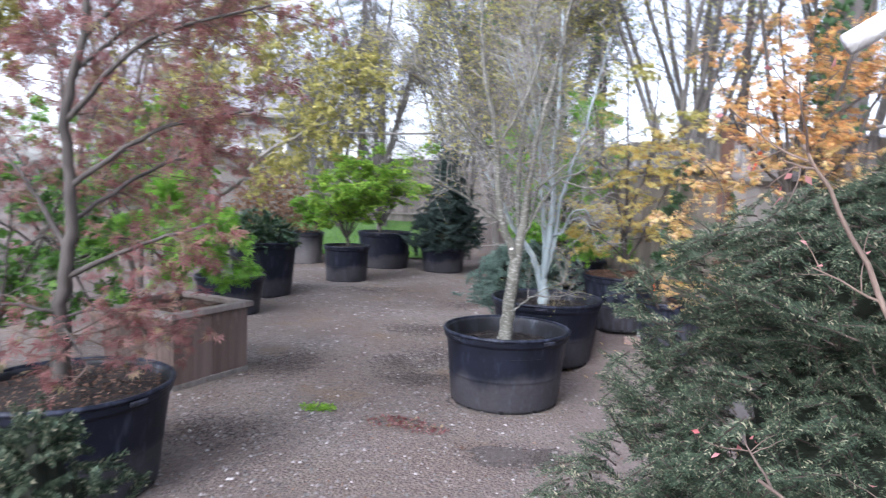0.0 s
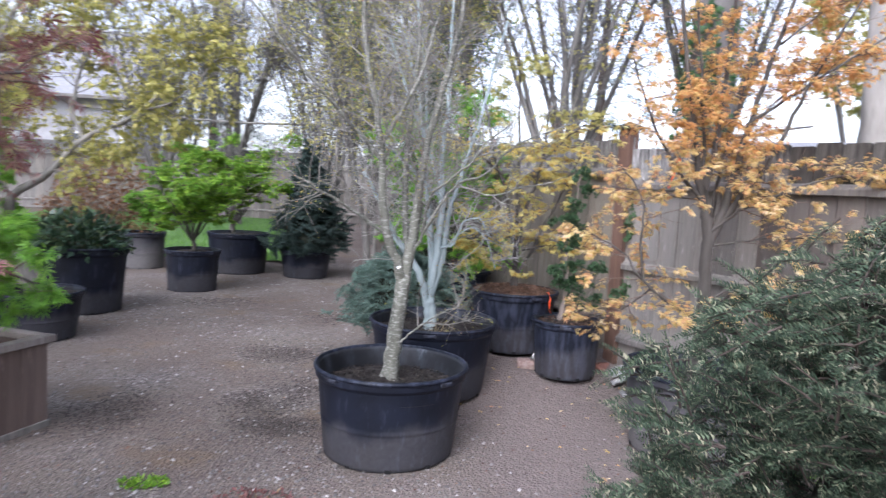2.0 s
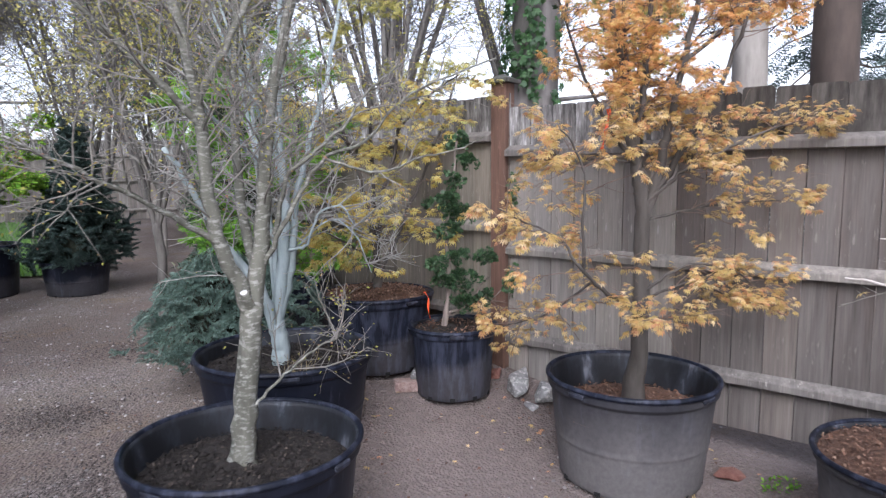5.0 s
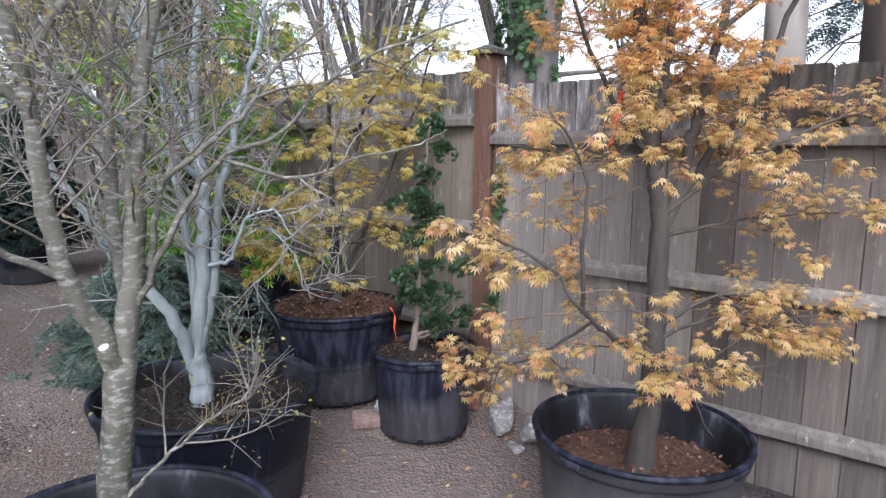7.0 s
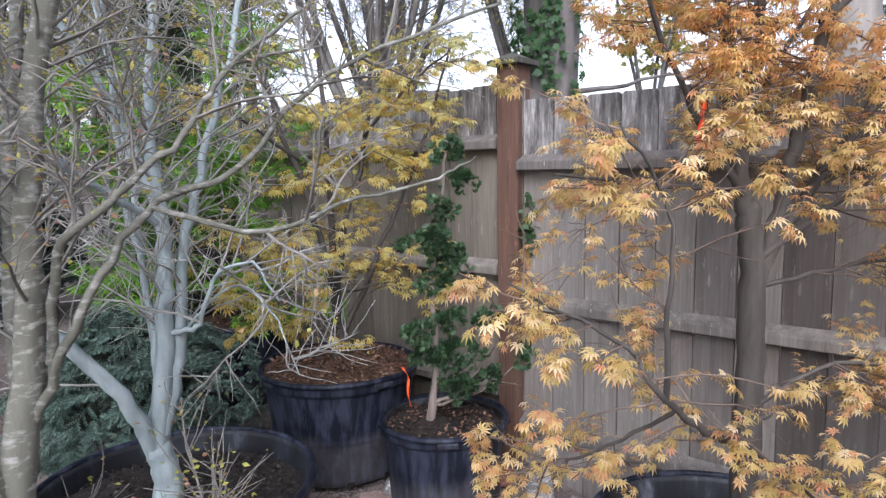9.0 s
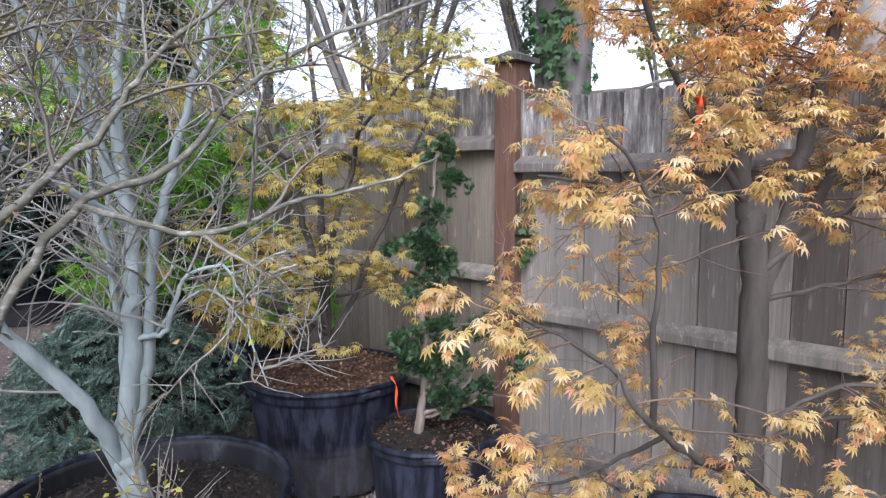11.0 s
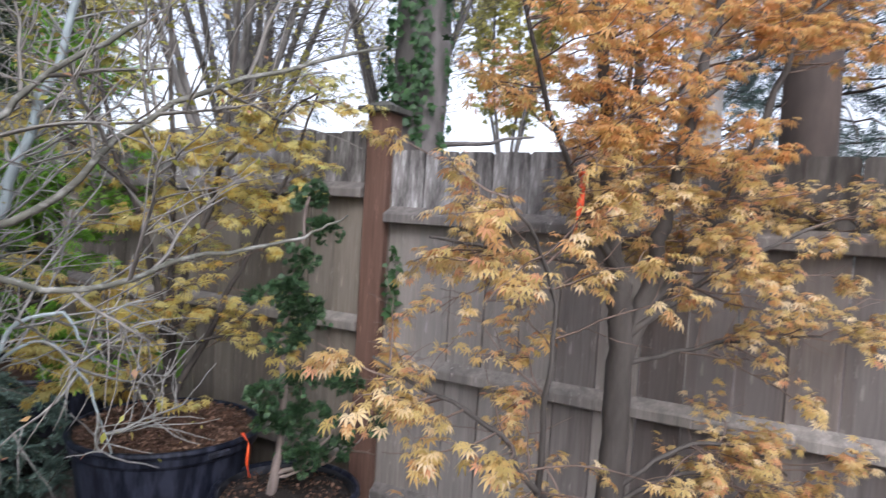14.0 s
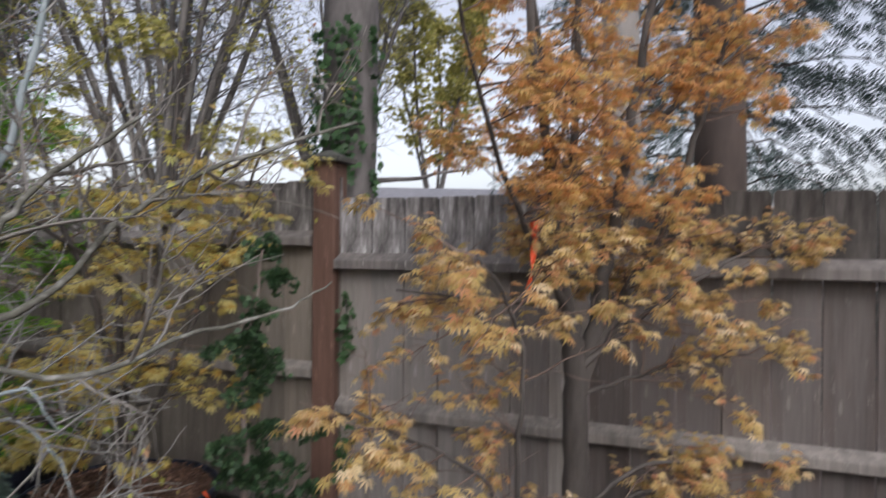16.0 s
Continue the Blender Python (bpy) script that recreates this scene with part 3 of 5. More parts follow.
for y in ys:
    for x in xs:
        n = 0.012 * noise.noise(Vector((x * 1.3, y * 1.3, 0))) + 0.006 * noise.noise(Vector((x * 5, y * 5, 2))) if abs(x) < 20 and abs(y) < 27 else 0
        gv.append((x, y, ground_z(x, y) + n))
w = len(xs)
for j in range(len(ys) - 1):
    for i in range(w - 1):
        gf.append((j * w + i, j * w + i + 1, (j + 1) * w + i + 1, (j + 1) * w + i))
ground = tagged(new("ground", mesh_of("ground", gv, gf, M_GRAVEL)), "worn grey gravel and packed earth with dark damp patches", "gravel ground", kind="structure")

lv, lf = [], []
lx, ly = np.linspace(-9, -0.9, 30), np.linspace(13.3, 24, 30)
for y in ly:
    for x in lx:
        lv.append((x, y, ground_z(x, y) + 0.03 + 0.02 * noise.noise(Vector((x, y, 1)))))
for j in range(29):
    for i in range(29):
        lf.append((j * 30 + i, j * 30 + i + 1, (j + 1) * 30 + i + 1, (j + 1) * 30 + i))
lawn = tagged(new("lawn", mesh_of("lawn", lv, lf, M_LAWN)), "bright green lawn behind the potted maples", "lawn", kind="structure")
rnd = random.Random(5)
blades = Leaves((np.array([(-0.08, 0, 0), (0.08, 0, 0), (0.02, 1, 0.15), (-0.02, 1, 0.15)], dtype=np.float32), np.array([(0, 1, 2, 3)])))
for _ in range(16000):
    x, y = rnd.uniform(-8.8, -1), 13.3 + 9 * rnd.random() ** 1.5
    blades.add(Vector((x, y, ground_z(x, y) + 0.02)), UP + rvec(rnd) * 0.5, rvec(rnd), rnd.uniform(0.05, 0.11))
part("grass", blades.mesh("grass", M_GRASS), lawn, kind="stuff")

# loose stones in the gravel
pv = np.array([(-1, -0.6, 0), (0.9, -0.7, 0), (1, 0.7, 0), (-0.8, 0.8, 0), (-0.5, -0.3, 0.7), (0.5, -0.4, 0.65), (0.5, 0.4, 0.75), (-0.4, 0.4, 0.6)], dtype=np.float32)
pf = np.array([(0, 1, 5, 4), (1, 2, 6, 5), (2, 3, 7, 6), (3, 0, 4, 7), (4, 5, 6, 7)])
peb = Leaves((pv, pf))
for _ in range(34000):
    y = 1.5 + 10 * rnd.random() ** 1.5
    x = rnd.uniform(-3.0, 3.3)
    if noise.noise(Vector((x * 0.8, y * 0.8, 4))) < rnd.uniform(-0.6, 0.35) + 0.55 * smooth(0.6, 1.4, x):
        continue
    peb.add(Vector((x, y, ground_z(x, y) + 0.004)), Vector((rnd.uniform(-1, 1), rnd.uniform(-1, 1), 0)), UP + rvec(rnd) * 0.3, 0.003 + 0.009 * rnd.random() ** 1.6)
part("loose_gravel", peb.mesh("loose_gravel", M_PEBBLE), ground, kind="stuff")
litter = Leaves(oval())
for _ in range(2500):
    x, y = rnd.uniform(-3, 3.2), rnd.uniform(2, 9)
    litter.add(Vector((x, y, ground_z(x, y) + 0.014)), Vector((rnd.uniform(-1, 1), rnd.uniform(-1, 1), 0.05)), UP + rvec(rnd) * 0.4, rnd.uniform(0.008, 0.03))
part("leaf_litter", litter.mesh("leaf_litter", M_CHIP), ground, kind="stuff")


def tuft(x, y, r, count, mat, name, label):
    lv = Leaves(oval())
    for _ in range(count):
        a, q = rnd.uniform(0, 6.28), r * math.sqrt(rnd.random())
        px, py = x + 1.8 * q * math.cos(a), y + q * math.sin(a)
        lv.add(Vector((px, py, ground_z(px, py) + 0.008)), rvec(rnd) + UP * 0.6, UP + rvec(rnd) * 0.5, rnd.uniform(0.012, 0.035))
    tagged(new(name, lv.mesh(name, mat)), label, "weed")


def soil_patch(x, y, rx, ry, rz, seed, square=False):
    """A thin dark stain of spilt soil where a pot has stood."""
    v, f, st = [], [], 30
    rings = 5
    ca, sa = math.cos(radians(rz)), math.sin(radians(rz))
    for j in range(rings + 1):
        for i in range(st):
            a = 2 * math.pi * i / st
            k = j / rings * (1 + 0.22 * noise.noise(Vector((math.cos(a) * 2 + seed, math.sin(a) * 2, seed))) + 0.12 * noise.noise(Vector((math.cos(a) * 7, math.sin(a) * 7, seed))))
            if square:
                k *= 1 / max(abs(math.cos(a)), abs(math.sin(a)))
            px, py = rx * k * math.cos(a), ry * k * math.sin(a)
            qx, qy = x + px * ca - py * sa, y + px * sa + py * ca
            n = 0.012 * noise.noise(Vector((qx * 1.3, qy * 1.3, 0))) + 0.006 * noise.noise(Vector((qx * 5, qy * 5, 2)))
            v.append((qx, qy, ground_z(qx, qy) + n + 0.010 - 0.012 * (j / rings) ** 2))
    for j in range(rings):
        for i in range(st):
            q = (i + 1) % st
            f.append((j * st + i, (j + 1) * st + i, (j + 1) * st + q, j * st + q))
    part("soil_patch", mesh_of("soil_patch", v, f, M_PATCH), ground)


M_PATCH = earth_material("spilt_soil", (0.05, 0.041, 0.037), (0.12, 0.104, 0.095), 35)
soil_patch(0.76, 3.93, 0.26, 0.14, 8, 3.1, True)
crumbs = Leaves((pv, pf))
for x, y, rx, ry, nn in ((0.76, 3.93, 0.26, 0.14, 700), (-0.15, 5.75, 0.28, 0.30, 1500), (-0.25, 6.9, 0.28, 0.22, 900), (-1.05, 5.35, 0.2, 0.35, 800), (0.1, 8.4, 0.4, 0.25, 700), (-0.95, 3.95, 0.3, 0.2, 700),
                         (0.0, 5.2, 0.22, 0.14, 600), (-1.5, 9.2, 0.5, 0.3, 700)):
    for _ in range(int(nn * 1.7)):
        px, py = rnd.gauss(x, rx * 0.65), rnd.gauss(y, ry * 0.65)
        crumbs.add(Vector((px, py, ground_z(px, py) + 0.004)), Vector((rnd.uniform(-1, 1), rnd.uniform(-1, 1), 0)), UP + rvec(rnd) * 0.4, rnd.uniform(0.0025, 0.0075))
part("spilt_soil", crumbs.mesh("spilt_soil", M_SPILT), ground, kind="stuff")

tuft(-0.49, 4.42, 0.065, 260, M_LIME, "weed_tuft", "low green weed tuft growing in the gravel")
tuft(0.05, 4.28, 0.10, 200, M_RED, "weed_tuft", "dark red creeping weed in the gravel")
tuft(0.24, 4.2, 0.08, 110, M_RED, "weed_tuft", "dark red creeping weed in the gravel")
tuft(2.95, 4.62, 0.06, 60, M_GREEN, "weed_tuft", "small green weed at the foot of the fence")

fallen = Leaves(palmate(7, 0.14))
for _ in range(150):
    k = rnd.random()
    x, y = (rnd.gauss(2.5, 0.55), rnd.gauss(4.9, 0.5)) if k < 0.6 else (rnd.gauss(1.6, 0.4), rnd.gauss(6.0, 0.4))
    if x > 2.37 + 0.547 * (6.26 - y) - 0.06:
        continue
    fallen.add(Vector((x, y, ground_z(x, y) + 0.016)), Vector((rnd.uniform(-1, 1), rnd.uniform(-1, 1), 0.1)), UP + rvec(rnd) * 0.5, rnd.uniform(0.014, 0.03))
part("fallen_leaf_litter", fallen.mesh("fallen_leaf_litter", M_ORANGE), ground, kind="stuff")

# ---- fence ----
FENCE_A = Vector((2.37, 6.26, 0))
ALONG = Vector((0.48, -0.877, 0)).normalized()
ANGLE = math.degrees(math.atan2(ALONG.y, ALONG.x))


def board_mesh(w, h, name, mat, c=0.007):
    """One fence board with clipped top corners."""
    bm = bmesh.new()
    outline = [(-w / 2, 0), (w / 2, 0), (w / 2, h - c), (w / 2 - c, h), (-w / 2 + c, h), (-w / 2, h - c)]
    lo = [bm.verts.new((x, -0.009, z)) for x, z in outline]
    hi = [bm.verts.new((x, 0.009, z)) for x, z in outline]
    bm.faces.new(lo)
    bm.faces.new(hi[::-1])
    for i in range(6):
        q = (i + 1) % 6
        bm.faces.new((lo[q], lo[i], hi[i], hi[q]))
    return bm_mesh(name, bm, mat)


def fence_run(start, direction, length, foot, top, split, label, seed, board_w=0.14, side=-1, worn=(99, 99), face=None):
    """Boards up to the upper rail, and a row of short weathered boards above it."""
    rnd = random.Random(seed)
    ob = empty("fence", start, label, "fence", kind="structure")
    ob.matrix_world = Matrix.Translation(start) @ pose(0, 0, 0, 0, 0, math.degrees(math.atan2(direction.y, direction.x)))
    low = [board_mesh(board_w - rnd.uniform(0.003, 0.006), split - foot, "board", face or M_FENCE) for k in range(5)]
    high = [board_mesh(board_w - rnd.uniform(0.003, 0.007), top - split + rnd.uniform(-0.010, 0.012), "upper_board", M_FENCE_TOP, 0.010) for k in range(5)]
    brown = [board_mesh(board_w - rnd.uniform(0.003, 0.006), split - foot, "board", M_FENCE_BROWN) for k in range(5)]
    rot = [board_mesh(board_w - rnd.uniform(0.003, 0.007), top - split + rnd.uniform(-0.012, 0.010), "upper_board", M_FENCE_ROT, 0.012) for k in range(5)]
    x = 0.0
    while x < length:
        b = part("board", (brown if x > worn[0] - 0.2 else low)[rnd.randrange(5)], ob)
        b.matrix_local = pose(x + board_w / 2, rnd.uniform(-0.003, 0.003), foot + rnd.uniform(-0.004, 0.0), rnd.uniform(-0.3, 0.3), 0, rnd.uniform(-0.6, 0.6))
        b = part("upper_board", (rot if worn[0] < x < worn[1] else high)[rnd.randrange(5)], ob)
        b.matrix_local = pose(x + board_w / 2, rnd.uniform(-0.003, 0.003), split + 0.002, rnd.uniform(-0.4, 0.4), rnd.uniform(-0.25, 0.25), rnd.uniform(-0.6, 0.6))
        x += board_w
    return ob


def fence_rails(ob, length, heights, side, size=0.07):
    """Rails with a sloping upper face, so that rain runs off."""
    for k, z in enumerate(heights):
        d = 0.062 if k == len(heights) - 1 else 0.045
        prof = [(0.010, 0.0), (0.010 + d, 0.0), (0.010 + d, size * 0.55), (0.010, size)]
        v = [(x, side * y, zz) for x in (0.0, length) for y, zz in prof]
        f = [(0, 1, 2, 3), (7, 6, 5, 4)] + [(q, 4 + q, 4 + (q + 1) % 4, (q + 1) % 4) for q in range(4)]
        me = mesh_of("rail", v, f, M_RAIL, False)
        bm = bmesh.new()
        bm.from_mesh(me)
        bmesh.ops.recalc_face_normals(bm, faces=bm.faces[:])
        bmesh.ops.bevel(bm, geom=bm.edges[:], offset=0.004, segments=1, affect="EDGES")
        bm.to_mesh(me)
        bm.free()
        r = part("rail", me, ob, "weathered horizontal rail")
        r.matrix_local = pose(0, 0, z)


def fence_post(x, y, foot, top, cap=True):
    ob = empty("fence_post", (x, y, foot), "reddish-brown stained square fence post with a dark cap", "fence post")
    ob.matrix_world = Matrix.Translation((x, y, foot)) @ pose(0, 0, 0, 0, 0, ANGLE)
    part("post", box_mesh("post", 0.108, 0.108, top - foot - 0.03, M_POST, 0.006), ob)
    if cap:
        bm = bmesh.new()
        bmesh.ops.create_cube(bm, size=1, matrix=Matrix.Translation((0, 0, 0.011)) @ Matrix.Diagonal((0.165, 0.165, 0.022, 1)))
        r = bmesh.ops.create_cone(bm, cap_ends=True, segments=4, radius1=0.10, radius2=0.02, depth=0.03, matrix=Matrix.Translation((0, 0, 0.037)) @ Matrix.Rotation(radians(45), 4, "Z"))
        c = part("cap", bm_mesh("cap", bm, M_CAP), ob, "flat weathered post cap")
        c.matrix_local = pose(0, 0, top - foot - 0.03)
    return ob


near = fence_run(FENCE_A + ALONG * 0.06, ALONG, 7.0, 0.13, 1.83, 1.56, "weathered grey-brown cedar board fence with rails", 2, 0.15, worn=(1.1, 2.5))
fence_rails(near, 7.0, (0.37, 0.93, 1.537), -1)
far = fence_run(FENCE_A - ALONG * 2.46, ALONG, 2.40, 0.27, 1.92, 1.66, "olive-brown weathered cedar board fence with rails, shade toned into the boards", 3, face=M_FENCE_OLIVE_SHADED)
fence_rails(far, 2.40, (0.50, 1.065, 1.632), -1)
fence_post(2.37, 6.26, 0.17, 2.02)
for k in (2.5, 4.95):
    p = FENCE_A + ALONG * k + Vector((0.085 * 0.877, 0.085 * 0.48, 0))
    fence_post(p.x, p.y, 0.0, 1.80, False)
CORNER = FENCE_A - ALONG * 2.5
side_run = fence_run(CORNER, Vector((-0.06, 1, 0)).normalized(), 11.5, 0.2, 2.0, 1.7, "grey board fence behind the trees", 4)
fence_rails(side_run, 11.5, (0.5, 1.1, 1.65), 1)
back_run = fence_run(Vector((0.5, 20.2, 0.3)), Vector((-1, 0.03, 0)).normalized(), 15.0, 0.1, 2.0, 1.62, "far grey board fence beyond the lawn", 6, board_w=0.20)
fence_rails(back_run, 15.0, (0.3, 1.0, 1.6), 1)

# ---- pots ----
G = ground_z
pot((0.65, 4.93, G(0.65, 4.93)), 0.41, 0.355, 0.50, M_POT_MID, "large black plastic nursery pot with scuffed worn rim", fill=0.74, seed=1, chips=2600, crumb=M_CRUMB)
pot((0.93, 5.82, G(0.93, 5.82)), 0.43, 0.36, 0.50, M_POT, "large black plastic nursery pot holding the blue-barked maple", fill=0.82, seed=2, chips=2600, crumb=M_CRUMB)
pot((1.60, 6.47, 0.235), 0.338, 0.275, 0.475, M_POT_SCUFF, "black plastic nursery pot filled with reddish bark mulch", M_BARKSOIL, 0.965, 3, chips=2200)
pot((1.93, 6.03, 0.15), 0.250, 0.215, 0.415, M_POT_SCUFF, "small black plastic pot with a thick rim", fill=0.91, seed=4, ridge=False, chips=500)
pot((2.41, 5.0, 0.005), 0.385, 0.325, 0.50, M_POT_GREY, "dusty grey-black nursery pot beside the fence", M_BARKSOIL, 0.66, 5, chips=900)
pot((1.22, 7.55, G(1.22, 7.55)), 0.33, 0.28, 0.48, M_POT_SCUFF, "black ribbed nursery pot in the shade of the fence", M_BARKSOIL, 0.9, 6, chips=300)
pot((3.03, 4.05, 0.0), 0.38, 0.33, 0.37, M_POT_GREY, "wide grey plastic pot with mulch and fallen leaves", M_BARKSOIL, 0.93, 7, chips=1200)
pot((0.80, 7.02, G(0.80, 7.02)), 0.33, 0.28, 0.36, M_POT_GREY, "low dusty pot under the blue spruce", fill=0.85, seed=8)
pot((-0.75, 11.65, 0), 0.39, 0.33, 0.42, M_POT, "low black pot with a dark dwarf pine", fill=0.9, seed=9)
pot((-1.98, 10.0, 0), 0.34, 0.30, 0.54, M_POT_MID, "upright dusty black pot in front of the lawn", fill=0.9, seed=10)
pot((-1.85, 11.9, 0), 0.47, 0.42, 0.64, M_POT_MID, "broad black pot in front of the lawn", fill=0.9, seed=11)
pot((-3.35, 11.95, 0), 0.34, 0.31, 0.57, M_POT_GREY, "pale grey dusty pot beside the lawn", fill=0.9, seed=12)
pot((-2.62, 8.45, 0), 0.42, 0.35, 0.70, M_POT, "tall black pot with a broad scuffed rim", fill=0.9, seed=13)
pot((-2.45, 7.2, 0), 0.36, 0.30, 0.42, M_POT, "low black pot behind the wooden planter", fill=0.9, seed=14)
pot((-1.22, 3.17, 0), 0.42, 0.35, 0.50, M_POT, "large black pot holding the dark red maple", M_DARKSOIL, 0.9, 15, chips=900)
pot((-4.2, 12.4, 0), 0.5, 0.45, 0.5, M_POT, "black pot under the brown shrub", fill=0.9, seed=16)

# ---- wooden planter box ----
box_ob = empty("planter_box", (-1.76, 4.96, 0), "square weathered wooden planter box with a framed top", "planter box")
box_ob.matrix_world = pose(-1.76, 4.96, 0, 0, 0, 68.5)
BL, BW, BH = 0.66, 0.76, 0.53
for sgn in (-1, 1):
    for k in range(4):
        q = part("board", box_mesh("board", BL / 4 - 0.005, 0.024, BH - 0.07, M_BOX, 0.003, 0.03), box_ob)
        q.matrix_local = pose(-BL / 2 + BL / 8 + k * BL / 4, sgn * (BW / 2 - 0.014), 0)
    for k in range(5):
        q = part("board", box_mesh("board", 0.024, (BW - 0.06) / 5 - 0.005, BH - 0.07, M_BOX, 0.003, 0.03), box_ob)
        q.matrix_local = pose(sgn * (BL / 2 - 0.014), -(BW - 0.06) / 2 + (BW - 0.06) / 10 + k * (BW - 0.06) / 5, 0)
    q = part("top_frame", box_mesh("top_frame", BL + 0.06, 0.07, 0.04, M_BOXTOP, 0.004), box_ob, "mitred top trim board")
    q.matrix_local = pose(0, sgn * (BW / 2 - 0.005), BH - 0.04)
    q = part("top_frame", box_mesh("top_frame", 0.07, BW - 0.085, 0.038, M_BOXTOP, 0.004), box_ob, "mitred top trim board")
    q.matrix_local = pose(sgn * (BL / 2 - 0.005), 0, BH - 0.04)
    q = part("skid", box_mesh("skid", BL + 0.02, 0.05, 0.045, M_RAIL, 0.004), box_ob, "dark base runner")
    q.matrix_local = pose(0, sgn * (BW / 2 - 0.02), -0.005)
part("soil", box_mesh("soil", BL - 0.06, BW - 0.06, 0.40, M_BARKSOIL, 0.01, 0.06), box_ob, "mulch-topped soil")

# ---- bricks and stones by the post ----


def lump(name, x, y, z, sx, sy, sz, mat, label, rz=0, seed=0, cat="stone"):
    """A broken stone: flat faces between a few knocked-off corners."""
    bm = bmesh.new()
    rr = random.Random(seed)
    for _ in range(15):
        d = rvec(rr)
        m = max(abs(d.x), abs(d.y), abs(d.z))
        d = d.lerp(d / m, 0.6) * 0.5 * rr.uniform(0.85, 1.05)
        bm.verts.new((d.x, d.y, max(d.z, -0.32)))
    hull = bmesh.ops.convex_hull(bm, input=bm.verts[:])
    bmesh.ops.delete(bm, geom=list({g for g in hull["geom_unused"] + hull["geom_interior"] if isinstance(g, bmesh.types.BMVert)}), context="VERTS")
    bmesh.ops.scale(bm, verts=bm.verts, vec=(sx, sy, sz))
    bmesh.ops.bevel(bm, geom=bm.edges[:], offset=0.05 * min(sx, sy, sz), segments=1, affect="EDGES")
    ob = new(name, bm_mesh(name, bm, mat))
    ob.matrix_world = pose(x, y, z + 0.3 * sz, 0, 0, rz)
    return tagged(ob, label, cat)


def brick(x, y, z, rz, tilt=0, s=1.0):
    ob = new("brick", box_mesh("brick", 0.20 * s, 0.095, 0.062, M_BRICK, 0.006))
    ob.matrix_world = pose(x, y, z, tilt, 0, rz)
    return tagged(ob, "weathered reddish brick lying on the earth", "brick")


brick(1.69, 6.10, G(1.69, 6.1) - 0.006, -12)
lump("stone", 1.735, 6.11, G(1.7, 6.1) + 0.056, 0.12, 0.11, 0.085, M_STONE, "pale broken stone resting on a brick", 20, 3)
lump("stone", 2.31, 5.93, G(2.31, 5.93), 0.15, 0.38, 0.15, M_STONE, "long pale grey stone beside the fence post", -38, 5)
lump("stone", 2.42, 5.80, G(2.42, 5.80), 0.13, 0.26, 0.15, M_STONE, "pale jagged stone beside the fence post", -30, 8)
lump("stone", 2.30, 5.74, G(2.30, 5.74), 0.10, 0.10, 0.07, M_STONE, "small rounded pale stone", 10, 9)
lump("stone", 2.24, 6.12, G(2.24, 6.12), 0.18, 0.13, 0.06, M_RUST, "broken reddish stone by the fence", 30, 11)
lump("stone", 2.82, 4.78, G(2.8, 4.8), 0.16, 0.12, 0.05, M_RUST, "reddish broken tile at the foot of the fence", 10, 12)

# ---- trees in the pots ----
MAPLE = palmate(7, 0.125, 215, 0.30)
LACE = palmate(7, 0.09, 230)
MAPLE5 = palmate(5, 0.24, 220)

WHITE_MAPLE = tree("japanese_maple", "Japanese maple with pale trunk and bare budding twigs", "tree", (0.64, 4.95, 0.36),
     [([(0.64, 4.96, 0.34), (0.66, 4.95, 0.62), (0.70, 4.95, 0.97)], 0.048, 0.038),
      ([(0.69, 4.95, 0.93), (0.57, 4.92, 1.30), (0.54, 4.90, 1.70), (0.44, 4.90, 2.20), (0.40, 4.9, 2.75)], 0.030, 0.010),
      ([(0.54, 4.90, 1.68), (0.73, 4.92, 2.05), (0.86, 4.95, 2.55)], 0.016, 0.006),
      ([(0.70, 4.95, 0.95), (0.75, 4.97, 1.30), (0.77, 4.95, 1.60), (0.90, 4.95, 2.17), (1.0, 5.0, 2.8)], 0.034, 0.010),
      ([(0.74, 4.96, 1.10), (0.84, 4.90, 1.31), (0.95, 4.90, 1.48), (1.10, 4.88, 1.55), (1.27, 4.86, 1.72), (1.62, 4.85, 1.87)], 0.010, 0.003, 0.35),
      ([(0.96, 4.90, 1.49), (1.14, 4.85, 1.44), (1.29, 4.82, 1.49), (1.46, 4.80, 1.53), (1.54, 4.80, 1.57)], 0.006, 0.0016, 0.3),
      ([(0.78, 4.93, 1.22), (0.82, 4.86, 1.42), (0.90, 4.82, 1.50), (1.02, 4.80, 1.61), (1.09, 4.80, 1.71), (1.22, 4.80, 1.82)], 0.0095, 0.003, 0.4),
      ([(0.72, 4.97, 1.02), (0.68, 5.2, 1.5), (0.72, 5.4, 2.2), (0.75, 5.5, 2.8)], 0.022, 0.008),
      ([(0.62, 4.93, 1.18), (0.35, 4.82, 1.36), (0.02, 4.72, 1.55)], 0.012, 0.005),
      ([(0.55, 4.90, 1.60), (0.22, 4.86, 1.95), (-0.22, 4.9, 2.45)], 0.014, 0.005),
      ([(0.67, 4.93, 0.58), (0.78, 4.96, 0.68), (0.92, 5.02, 0.76), (1.04, 5.06, 0.80)], 0.007, 0.0025)],
     M_BARK_W, M_TWIG_GREY, oval(), M_BUD, 0.014, 4, (12, 9), (0.42, 0.20), (0.0042, 0.0017), 11, 0.25, 0.08, 0.6)

